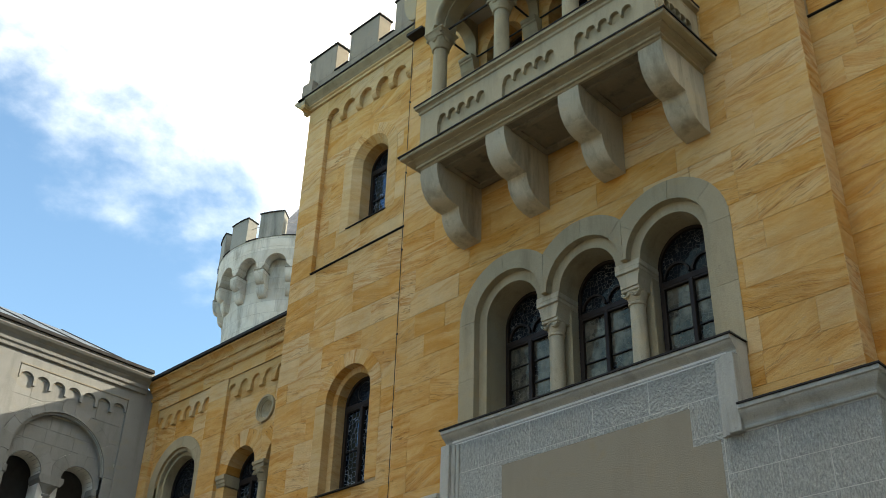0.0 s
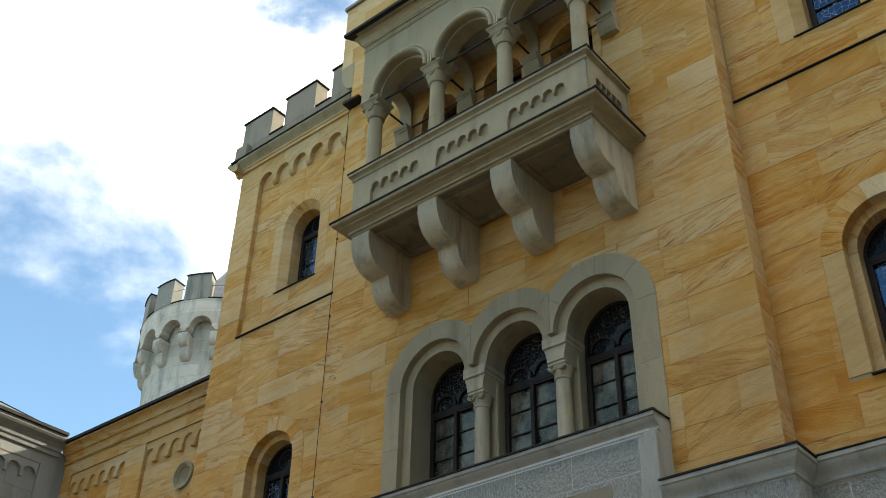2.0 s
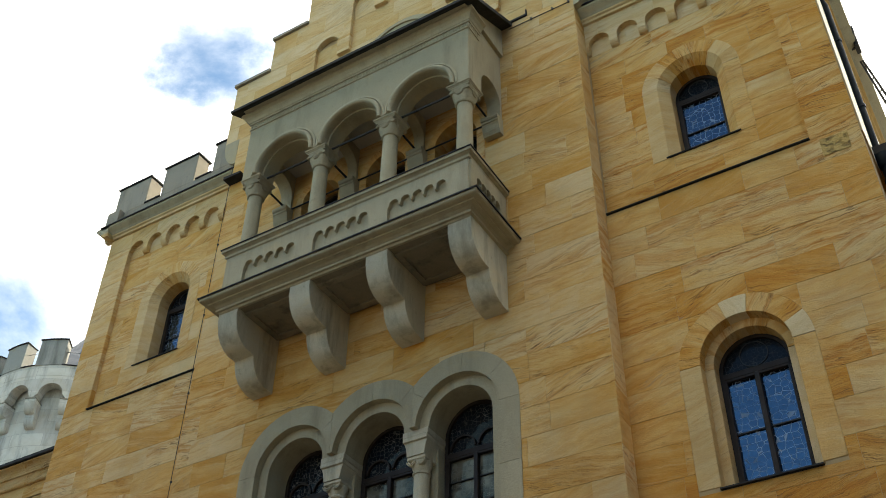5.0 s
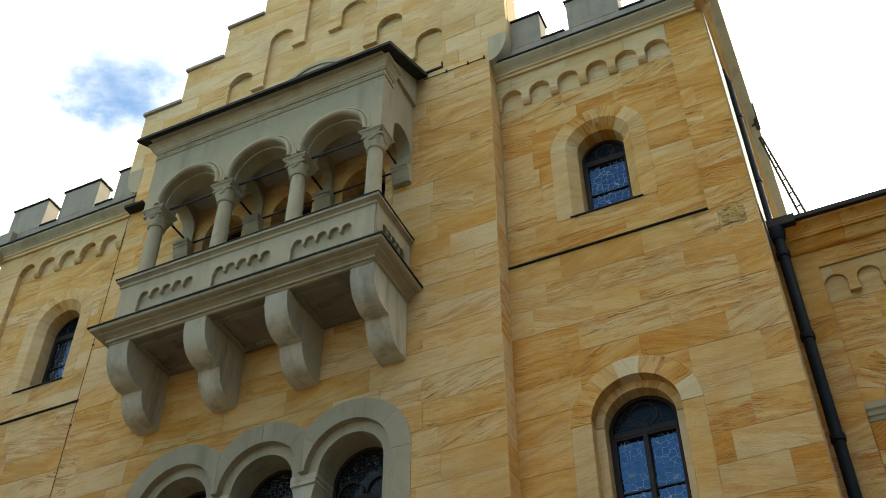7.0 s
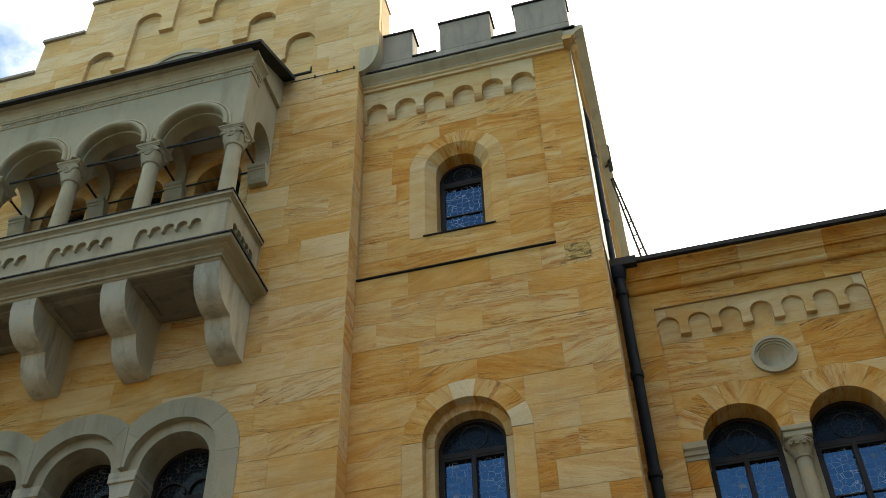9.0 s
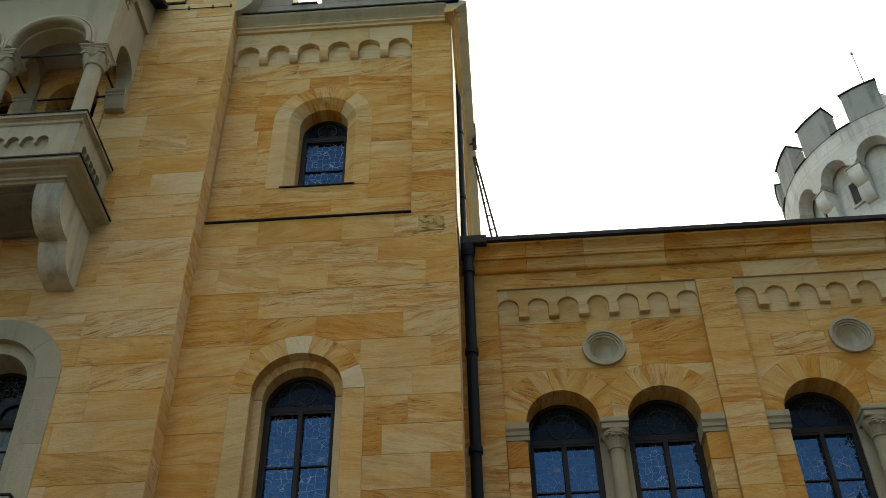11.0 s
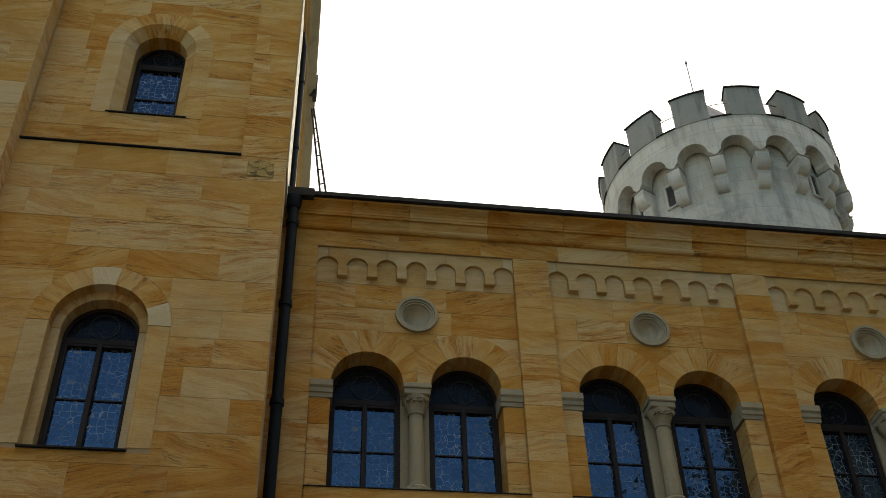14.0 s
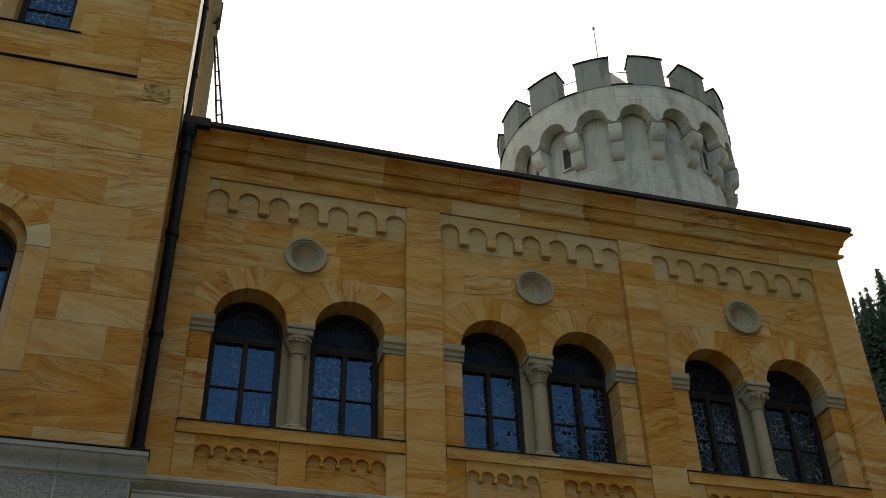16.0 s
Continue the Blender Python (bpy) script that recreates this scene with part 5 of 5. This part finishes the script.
for s in (-1, 1):
    x0, x1 = sorted((CX + s * 2.38, CX + s * 2.12))
    bm = slab(B(), [[(-0.718, AB), (-0.70, AB)] + [(-0.375 + 0.325 * math.cos(a), 15.40 + 0.325 * math.sin(a)) for a in (math.pi * (1 - j / 14) for j in range(15))] + [(-0.05, AB), (0.0, AB), (0.0, 16.70), (-0.718, 16.70)]], 0, x1 - x0)
    part("side_wall", bm, GREEN, balcony, m=Matrix.Translation((x1, 0, 0)) @ pose(0, 0, 0, 0, 0, 90))
    for c in ((CX + s * 2.24, CX + s * 0.727)):
        bm = run(B(), [(0.0, 14.68), (-0.11, 14.68), (-0.145, 14.76), (-0.165, 14.88), (-0.175, 14.92), (-0.19, 14.93), (-0.19, 14.97), (-0.21, 14.985), (-0.22, 15.01), (-0.22, AB), (0.0, AB)], c - 0.16, c + 0.16)
        part("wall_bracket", bm, GREEN, balcony, "moulded stone bracket")
        if abs(c - CX) < 1:
            bm = slab(B(), [[(-0.718, AB), (-0.70, AB)] + [(-0.375 + 0.325 * math.cos(a), 15.40 + 0.325 * math.sin(a)) for a in (math.pi * (1 - j / 14) for j in range(15))] + [(-0.05, AB), (0.0, AB), (0.0, 16.4), (-0.718, 16.4)]], -0.1, 0.1)
            part("transverse_arch", bm, GREEN, balcony, m=Matrix.Translation((c, 0, 0)) @ pose(0, 0, 0, 0, 0, 90))
part("ceiling_slab", block(B(), CX - 2.3, CX + 2.3, -0.725, 0.0, 15.93, 16.2), VAULT, balcony, "whitewashed loggia ceiling")
for a, b_ in zip(COLS, COLS[1:]):
    part("tie_rod", rod(B(), (a, YC + 0.03, 15.09), (b_, YC + 0.03, 15.09), 0.02), IRON, balcony, "black iron tie rod")
    part("tie_rod", rod(B(), (a, -0.03, 15.09), (b_, -0.03, 15.09), 0.016), IRON, balcony, "black iron tie rod")
for c in COLS:
    part("tie_rod", rod(B(), (c, YC, 15.09), (c, 0.0, 15.09), 0.02), IRON, balcony, "black iron tie rod")
# dentils, cornice and lean-to roof
around([(-0.05, 16.35), (0.02, 16.35), (0.025, 16.375), (-0.05, 16.375)], 2.38, -1.13, "fillet", GREEN, back=-0.78)
bm = B()
for i in range(74):
    u = CX - 2.37 + 4.74 * i / 73
    block(bm, u - 0.018, u + 0.018, -1.15, -1.12, 16.395, 16.475)
for s in (-1, 1):
    for i in range(5):
        d = -1.10 + 0.07 * i
        block(bm, *sorted((CX + s * 2.37, CX + s * 2.40)), d - 0.018, d + 0.018, 16.395, 16.475)
tagged(part("dentil_course", bm, GREEN, balcony, "row of small dentils"), kind="stuff")
around([(-0.05, 16.49), (0.03, 16.49), (0.035, 16.52), (0.05, 16.53), (0.07, 16.58), (0.11, 16.64), (0.16, 16.67), (0.16, 16.71), (-0.05, 16.71)], 2.38, -1.13, "eaves_moulding", GREEN, back=-0.78)
bm = run(B(), [(-1.47, 16.68), (-1.43, 16.68), (0.0, 17.46), (0.0, 17.55), (-1.47, 16.745)], CX - 2.66, CX + 2.66)
part("roof", bm, LEADSHEET, balcony, "dark metal lean-to roof")
part("roof_boarding", run(B(), [(-1.36, 16.715), (0.0, 16.715), (0.0, 17.47)], CX - 2.44, CX + 2.44), GREEN, balcony)
# stone surrounds of the doors behind
for i, c in enumerate(log_c):
    voussoirs(wall_main, c, 15.1, 0.42, 0.575, 7, HONEY, -0.005, 0.4, 400 + i)
    for s in (-1, 1):
        a, b_ = sorted((c + s * 0.42, c + s * 0.575))
        for z0, z1 in ((12.3, 13.2), (13.206, 14.2), (14.206, 15.095)):
            piece(wall_main, a, b_, z0, z1, HONEY, -0.005, 0.4)
    window("window_loggia", facade(MAIN), c, 0.42, 15.1, 12.5, 0.45, "dark round-headed loggia window", transom=14.7, fan=False, glass=FANGLASS)

# ---- round corner towers
def bend(bm, R):
    """Wraps a flat piece round the tower, cut into narrow upright strips first."""
    lo, hi = min(v.co.x for v in bm.verts), max(v.co.x for v in bm.verts)
    n = max(2, int((hi - lo) / 0.16))
    for i in range(1, n):
        bmesh.ops.bisect_plane(bm, geom=bm.verts[:] + bm.edges[:] + bm.faces[:], plane_co=(lo + (hi - lo) * i / n, 0, 0), plane_no=(1, 0, 0))
    for v in bm.verts:
        a, r = v.co.x / R, R - v.co.y
        v.co = Vector((r * math.cos(a), r * math.sin(a), v.co.z))
    return bm


def round_tower(x, y, arch_at, merlon_at, label):
    """arch_at, merlon_at: the bearing of one arch and of one merlon, in degrees."""
    R, N = 3.13, 18
    ob = thing("round_tower", label, "tower", group="round corner towers", m=Matrix.Translation((x, y, 0)))
    part("shaft", lathe(B(), [(2.68, 0.0), (2.68, 17.9), (2.70, 18.3), (2.70, 20.4)], n=64), TOWER, ob, smooth=True)
    pitch = 2 * math.pi * R / N
    aw = 0.385
    for i in range(N):
        c = radians(arch_at) * R + pitch * i
        top = [(c + pitch * (0.5 - j / 8), 20.33) for j in range(9)]
        low = [(c - pitch / 2, 19.50)] + [(c + aw * math.cos(t), 19.665 + aw * math.sin(t)) for t in (math.pi * (1 - j / 14) for j in range(15))] + [(c + pitch / 2, 19.50)]
        bm = slab(B(), [low + top], 0.0, 0.36)
        part("machicolation_arch", bend(bm, R), TOWER, ob)
        # band above in two rings of blocks
        for z0, z1, off in ((20.336, 20.73, 0.5),):
            bm = B()
            slab(bm, [[(c + pitch * (off - j / 8), z0) for j in range(9)] + [(c + pitch * (off - 1 + j / 8), z1) for j in range(9)]], 0.0, 0.5)
            for v in bm.verts:
                v.co.x += -math.copysign(0.004, v.co.x - c) if abs(abs(v.co.x - c) - pitch / 2) < 1e-4 else 0
            part("parapet_block", bend(bm, R), TOWER, ob)
        e = c + pitch / 2
        w = pitch / 2 - aw + 0.005
        prof = [(0.46, 19.50), (-0.01, 19.50), (-0.02, 19.34), (0.0, 19.21), (0.06, 19.09), (0.14, 19.04), (0.20, 19.03), (0.20, 18.88), (0.23, 18.75), (0.29, 18.66), (0.38, 18.61), (0.46, 18.61)]
        part("corbel", bend(run(B(), prof, e - w, e + w), R), TOWER, ob, "double-rolled stone corbel", smooth=True)
        part("corbel_slab", bend(run(B(), [(0.44, 19.505), (-0.035, 19.505), (-0.035, 19.47), (0.44, 19.46)], e - w - 0.012, e + w + 0.012), R), DARKLIME, ob)
    pitch = 2 * math.pi * R / 14
    mw = pitch * 0.311
    for i in range(14):
        c = radians(merlon_at) * R + pitch * i
        loop = [(c - mw + 2 * mw * j / 4, 20.73) for j in range(5)]
        bm = slab(B(), [loop + [(p, 21.70) for p, _ in loop[::-1]]], -0.02, 0.42)
        mer = part("merlon", bend(bm, R), MERLON, ob, "weathered grey merlon")
        loop = [(c - mw - 0.03 + 2 * (mw + 0.03) * j / 4, 21.70) for j in range(5)]
        bm = slab(B(), [loop + [(p, 21.735) for p, _ in loop[::-1]]], -0.06, 0.46)
        part("merlon_cap", bend(bm, R), LEADSHEET, mer, "thin dark lead cap")
        loop = [(c + mw + (pitch - 2 * mw) * j / 3, 20.73) for j in range(4)]
        bm = slab(B(), [loop + [(p, 20.755) for p, _ in loop[::-1]]], -0.04, 0.5)
        part("embrasure_lead", bend(bm, R), LEADSHEET, ob)
    part("roof_cone", lathe(B(), [(2.60, 20.5), (2.45, 20.7), (0.03, 24.6)], n=28), ZINC, ob, "grey metal cone roof behind the parapet")
    part("lightning_rod", rod(rod(B(), (0, 0, 23.9), (0, 0, 26.3), 0.016), (0, 0, 26.22), (0, 0, 26.3), 0.04), STEEL, ob, "thin lightning rod")
    bm = B()
    for i in range(56):
        a, b_ = 2 * math.pi * i / 56, 2 * math.pi * (i + 1) / 56
        rod(bm, (2.95 * math.cos(a), 2.95 * math.sin(a), 21.35), (2.95 * math.cos(b_), 2.95 * math.sin(b_), 21.35), 0.013, 4)
    part("safety_wire", bm, STEEL, ob, "thin wire strung between the merlons")
    for k in (-2, -3, 2, 3):
        m = pose(0, 0, 0, 0, 0, arch_at + 20 * k + 3)
        # A dark block takes the place of the shaded slit opening.
        slit = part("slit_window", block(B(), 2.66, 2.71, -0.10, 0.10, 18.78, 19.42), UNLIT, ob, "narrow slit window filled with a dark block for its shade", m=m)
        for y0, y1, z0, z1 in ((-0.17, -0.10, 18.72, 19.48), (0.10, 0.17, 18.72, 19.48), (-0.10, 0.10, 19.42, 19.48), (-0.10, 0.10, 18.72, 18.78)):
            part("slit_frame", block(B(), 2.66, 2.76, y0, y1, z0, z1, 0.01), TOWER, slit)
    return ob


tower_r = round_tower(10.92, 20.24, -105.6, -96.4, "round whitish limestone tower with machicolation and battlements")
tower_l = round_tower(-27.1, 20.24, -77.0, -62.8, "round whitish limestone tower with machicolation and battlements")

# ---- white building on the courtyard's left flank
FL = Matrix.Translation((-22.5, 0, 0)) @ pose(0, 0, 0, 0, 0, 90)
bays = [(9.02, 11.85), (5.3, 8.13)]
opn, holes, heads = [], [], []
for a, b_ in bays:
    mid = (a + b_) / 2 - 0.02
    holes.append(arch(mid, 1.19, 9.96, 6.5, 26))
    for c in (mid - 0.66, mid + 0.66):
        opn.append(arch(c, 0.42, 9.67, 6.6, 14))
flank = solid("wall_flank", slab(B(), [rect(-30.0, 12.5, 0, 12.4)] + opn, 0.24, 0.7), GREYMORTAR, "white limestone courtyard building with blind arches", "wall", m=FL)
part("pier_strip", block(B(), 11.85, 12.5, 0.0, 0.24, 0, 12.4), LIME, flank)
part("pier_strip", block(B(), 8.13, 9.02, 0.0, 0.24, 0, 12.4), LIME, flank)
part("pier_strip", block(B(), -30.0, 5.3, 0.0, 0.24, 0, 12.4), LIME, flank)
for k, (a, b_) in enumerate(bays):
    mid = (a + b_) / 2 - 0.02
    part("arch_field", slab(B(), [rect(a, b_, 0, 11.95), holes[k]], 0.09, 0.24), GREYMORTAR, flank)
    ashlar(flank, a, b_, 7.0, 11.75, LIME, depth=0.06, holes=[arch(mid, 1.45, 9.96, 6.5, 26)], seed=500 + k, course=(0.42, 0.52), length=(0.7, 1.3))
    voussoirs(flank, mid, 9.96, 1.19, 1.445, 11, LIME, 0.055, 0.1, 510 + k)
    for s in (-1, 1):
        u0, u1 = sorted((mid + s * 1.19, mid + s * 1.445))
        for z in (7.0, 7.95, 9.01):
            piece(flank, max(u0, a), min(u1, b_), z, z + 0.943, LIME, 0.055, 0.2)
    ring = ring_band(B(), mid, 9.96, 1.13, 1.19, 0.10, 0.2, 0, math.pi, 30)
    part("arch_roll", ring, LIME, flank)
    small = [arch(c, 0.72, 9.67, 6.6, 14) for c in (mid - 0.66, mid + 0.66)]
    ashlar(flank, mid - 1.19, mid + 1.19, 7.0, 11.05, LIME, depth=0.205, holes=small, seed=520 + k, course=(0.28, 0.34), length=(0.4, 0.75))
    for j, c in enumerate((mid - 0.66, mid + 0.66)):
        voussoirs(flank, c, 9.67, 0.42, 0.715, 7, LIME, 0.20, 0.3, 530 + k * 2 + j, clip=(mid, 1 if j == 0 else -1))
        part("jamb", block(B(), *sorted((c + (j * 2 - 1) * 0.42, mid + (j * 2 - 1) * 1.19)), 0.20, 0.5, 6.6, 9.49), LIME, flank)
        part("impost", block(B(), *sorted((c + (j * 2 - 1) * 0.38, mid + (j * 2 - 1) * 1.16)), 0.16, 0.5, 9.49, 9.67, 0.02), LIME, flank)
    colm = thing("arcade_column", "white stone column with a broad capital between two arched openings", "column", "structure", group="arcade columns", m=FL @ Matrix.Translation((mid, 0.34, 0)))
    part("shaft", lathe(B(), [(0.13, 6.6), (0.12, 9.23)], n=16), LIME, colm, smooth=True)
    part("capital", lathe(B(), [(0.14, 9.21), (0.15, 9.25), (0.13, 9.27), (0.19, 9.39), (0.24, 9.47)], n=16), LIME, colm, smooth=True)
    part("abacus", slab(B(), [[(-0.24, 9.47), (0.24, 9.47), (0.30, 9.57), (0.30, 9.67), (-0.30, 9.67), (-0.30, 9.57)]], -0.22, 0.3), LIME, colm)
    part("corbel_table", frieze(B(), a + 0.02, b_ - 0.02, 7, 11.95, 0.172, 11.64, 0, 0.0, 0.10, corb=0.07, corb_h=0.12), LIME, flank, "round-arched corbel table")
    part("frieze_band", block(B(), a, b_, 0.0, 0.24, 11.95, 12.4), LIME, flank)
    part("frieze_line", block(B(), a, b_, -0.015, 0.05, 11.955, 11.985), DARKLIME, flank)

prof = [(0.05, 12.22), (-0.06, 12.24), (-0.07, 12.32), (-0.11, 12.35), (-0.12, 12.42), (-0.18, 12.5), (-0.28, 12.57), (-0.32, 12.62), (-0.32, 12.70), (0.3, 12.75), (0.3, 12.22)]
part("eaves_cornice", run(B(), prof, -30.0, 12.25), LIME, flank, "moulded white stone eaves cornice")
part("gutter", run(B(), [(-0.38, 12.70), (-0.28, 12.69), (-0.24, 12.76), (-0.37, 12.78)], -30.0, 12.2), LEADSHEET, flank)
roof = part("roof", run(B(), [(-0.30, 12.74), (5.0, 15.65), (10.0, 12.74)], -30.0, 12.2), SHEET, flank, "blue-grey sheet roof with dark ribs")
bm = B()
for i in range(34):
    u = 11.9 - 1.2 * i
    rod(bm, (u, -0.28, 12.745), (u, 4.9, 15.585), 0.04, 6)
tagged(part("roof_seam", bm, LEADSHEET, flank), kind="stuff")
# Dark sheet close behind the arcade, in place of the gallery's shade.
solid("wall_flank_shade", block(B(), 0.0, 12.4, 0.95, 1.15, 0.0, 12.3), UNLIT, "dark sheet standing for the unlit gallery behind the arcade", "wall", m=FL)

# unseen wall behind the camera, added to block low sky and bounce light
solid("wall_back", block(B(), -40, 40, 0, 1.0, 0, 20.0), BACKSTONE, "unseen plain pale wall added behind the camera", "wall", m=facade(-34))

# Unseen wall on the right, added to keep light off the wing.
solid("wall_right_flank", block(B(), -33, 8.5, -1.0, 0.0, 0, 16.0), DARKLIME, "unseen plain grey wall added on the right", "wall", m=Matrix.Translation((15, 0, 0)) @ pose(0, 0, 0, 0, 0, 90))

# ---- downpipes, floodlight, roof ladder
dp = thing("downpipe", "dark painted metal downpipe with collars in the wall corner", "downpipe", m=Matrix.Translation((-0.30, 12.27, 0)))
part("pipe", rod(B(), (0, 0, 6.9), (0, 0, 12.40), 0.078, 16), PIPE, dp, smooth=True)
part("hopper", lathe(B(), [(0.09, 12.28), (0.115, 12.36), (0.125, 12.5)], n=16), PIPE, dp, smooth=True)
for z in (7.2, 8.85, 10.45, 11.95):
    part("collar", lathe(B(), [(0.078, z), (0.095, z + 0.005), (0.098, z + 0.05), (0.095, z + 0.1), (0.078, z + 0.11)], n=16), PIPE, dp, smooth=True)
    part("bracket", block(B(), -0.03, 0.03, 0.05, 0.24, z + 0.18, z + 0.22), PIPE, dp)
part("head_box", block(B(), -0.13, 0.30, -0.10, 0.12, 12.50, 12.66, 0.01), LEADSHEET, dp, "dark lead-covered box at the pipe's head")
dp2 = thing("downpipe", "dark metal downpipe on the flank of the side bay", "downpipe", m=Matrix.Translation((-0.36, 12.75, 0)))
part("pipe", rod(B(), (0, 0, 13.0), (0, 0, 16.6), 0.05, 12), PIPE, dp2, smooth=True)
part("elbow", rod(B(), (0, 0, 16.55), (-0.06, 0, 16.95), 0.05, 12), PIPE, dp2, smooth=True)
for z in (14.0, 15.6):
    part("collar", lathe(B(), [(0.05, z), (0.065, z + 0.01), (0.065, z + 0.07), (0.05, z + 0.08)], n=12), PIPE, dp2, smooth=True)
fl = thing("floodlight", "small dark floodlight housing fixed to the cornice", "floodlight", m=Matrix.Translation((-0.27, 14.45, 17.1)))
part("housing", block(B(), 0.10, 0.18, -0.12, 0.12, 0.0, 0.55, 0.01), IRON, fl)
for z in (0.05, 0.44):
    part("bracket", block(B(), -0.08, 0.12, -0.02, 0.02, z, z + 0.04), IRON, fl)
ld = thing("roof_ladder", "thin dark metal ladder between the roof and the flank cornice", "ladder", m=Matrix.Translation((0, 0, 0)))
p0, p1 = Vector((-0.13, 14.55, 16.9)), Vector((0.36, 14.6, 13.75))
off = Vector((-0.13, 0.05, 0.0))
for o in (Vector((0, 0, 0)), off):
    part("rail", rod(B(), p0 + o * 0.3, p1 + o, 0.02, 6), IRON, ld)
for i in range(9):
    q = p0.lerp(p1, (i + 0.5) / 9)
    part("rung", rod(B(), q, q + off * (0.3 + 0.7 * (i + 0.5) / 9), 0.013, 6), IRON, ld)

# ---- wooded slope far behind the wing
bm = B()
rng = random.Random(5)
gx = [(90 + 12 * i) for i in range(14)]
gy = [(60 + 14 * j) for j in range(14)]
hill = lambda x, y: max(0.0, min(1.35 * (x - 72) + 0.3 * (y - 60) - 6, 100 + 0.08 * (x - 130))) + 5 * noise.noise((x * 0.03, y * 0.03, 0))
vs = [[bm.verts.new((x, y, hill(x, y))) for y in gy] for x in gx]
for i in range(13):
    for j in range(13):
        bm.faces.new((vs[i][j], vs[i + 1][j], vs[i + 1][j + 1], vs[i][j + 1]))


def foliage():
    k = Mat("conifer_needles")
    pos = k.node("ShaderNodeNewGeometry").outputs["Position"]
    isl = k.node("ShaderNodeNewGeometry").outputs["Random Per Island"]
    n1 = k.noise(pos, 1.2, 4.0)
    c = k.mix(k.math("ADD", k.math("MULTIPLY", n1, 0.6), k.math("MULTIPLY", isl, 0.4)), (0.026, 0.050, 0.034), (0.052, 0.088, 0.058))
    return k.done(c, 0.9)


NEEDLE = foliage()
solid("hillside", bm, NEEDLE, "steep green mountain slope", "hillside")
bm_v, bm_f = [], []


def conifer(x, y, z, h, rng, sprays=1):
    """Whorls of drooping boughs, each a row of small ragged sprays of needles."""
    layers = int(h * 1.7)
    lop = rng.uniform(0.7, 1.1)
    for L in range(layers):
        t = L / layers
        zz = z + h * (0.12 + 0.88 * t) + rng.uniform(-0.3, 0.3)
        rad = (1 - t) ** 0.85 * h * 0.19 * lop + 0.15
        for b_ in range(8):
            a = 2 * math.pi * (b_ + rng.random()) / 8
            r = rad * rng.uniform(0.45, 1.25)
            dx, dy = math.cos(a), math.sin(a)
            droop = rng.uniform(0.3, 0.6)
            for q in range(sprays):
                u0, u1 = q / sprays, (q + 1.3) / sprays
                w = (0.10 + 0.30 * rng.random()) * (1.15 - u0) * (r if sprays == 1 else min(r, 1.1))
                side = rng.uniform(-0.3, 0.3)
                up = rng.uniform(-0.25, 0.25)
                i0 = len(bm_v)
                bm_v.extend([(x + dx * r * u0, y + dy * r * u0, zz - r * droop * u0 ** 1.4 + 0.1),
                             (x + dx * r * (u0 + u1) / 2 - dy * w, y + dy * r * (u0 + u1) / 2 + dx * w, zz - r * droop * u0 + up),
                             (x + dx * r * u1 - dy * side, y + dy * r * u1 + dx * side, zz - r * droop * u1 ** 1.3 - rng.uniform(0.1, 0.5)),
                             (x + dx * r * (u0 + u1) / 2 + dy * w, y + dy * r * (u0 + u1) / 2 - dx * w, zz - r * droop * u0 - up)])
                bm_f.extend([(i0, i0 + 1, i0 + 2), (i0, i0 + 2, i0 + 3)])


for i in range(900):
    x = rng.uniform(100, 225)
    y = rng.uniform(85, 220)
    if 0.79 < x / y < 1.1:
        conifer(x, y, hill(x, y), rng.uniform(11, 23), rng, 5)
# Unseen belt on the right: mirrored in the wing windows, made tall to shade it.
for i in range(60):
    x, y = rng.uniform(18, 28), rng.uniform(-30, 7)
    conifer(x, y, 0, rng.uniform(22, 31), rng)
me = bpy.data.meshes.new("conifer_wood")
me.from_pydata(bm_v, [], bm_f)
me.materials.append(NEEDLE)
tagged(new("conifer_wood", me), "dark green spruces on the far slope and unseen on the right", "trees", kind="stuff")

# Thin rod and clips stand in for the joint line at the bay edge.
wire = thing("edge_line", "thin dark rod for the joint line edging the central bay", "cable")
part("cable", rod(B(), (ML - 0.012, MAIN - 0.012, 6.7), (ML - 0.012, MAIN - 0.012, 17.2), 0.006, 6), IRON, wire)
for z in (8.2, 9.9, 11.6, 13.3, 15.0, 16.7):
    part("clip", block(B(), ML - 0.022, ML + 0.004, MAIN - 0.022, MAIN + 0.004, z, z + 0.03), IRON, wire)

fc = thing("roof_cable", "thin dark cable clipped to the wall beside the balcony roof", "cable")
part("cable", rod(B(), (-5.49, MAIN - 0.012, 17.39), (-4.27, MAIN - 0.012, 17.38), 0.009, 6), IRON, fc)
for u in (-5.05, -4.62, -4.3):
    part("clip", block(B(), u, u + 0.03, MAIN - 0.03, MAIN + 0.004, 17.37, 17.43), IRON, fc)
part("lead_flashing", slab(B(), [[(-5.52, 17.56), (-5.12, 17.56), (-5.12, 17.72), (-5.14, 17.72), (-5.14, 17.60), (-5.52, 17.60)]], -0.03, 0.10), LEADSHEET, wall_main, "dark lead flashing beside the balcony roof")
part("lead_flashing", slab(B(), [[(ML - 0.02, 16.60), (ML + 0.42, 16.60), (ML + 0.42, 16.65), (ML - 0.02, 16.68)]], -0.20, 0.34), LEADSHEET, wall_main, "dark lead-covered ledge at the edge of the bay")

lay_stones()
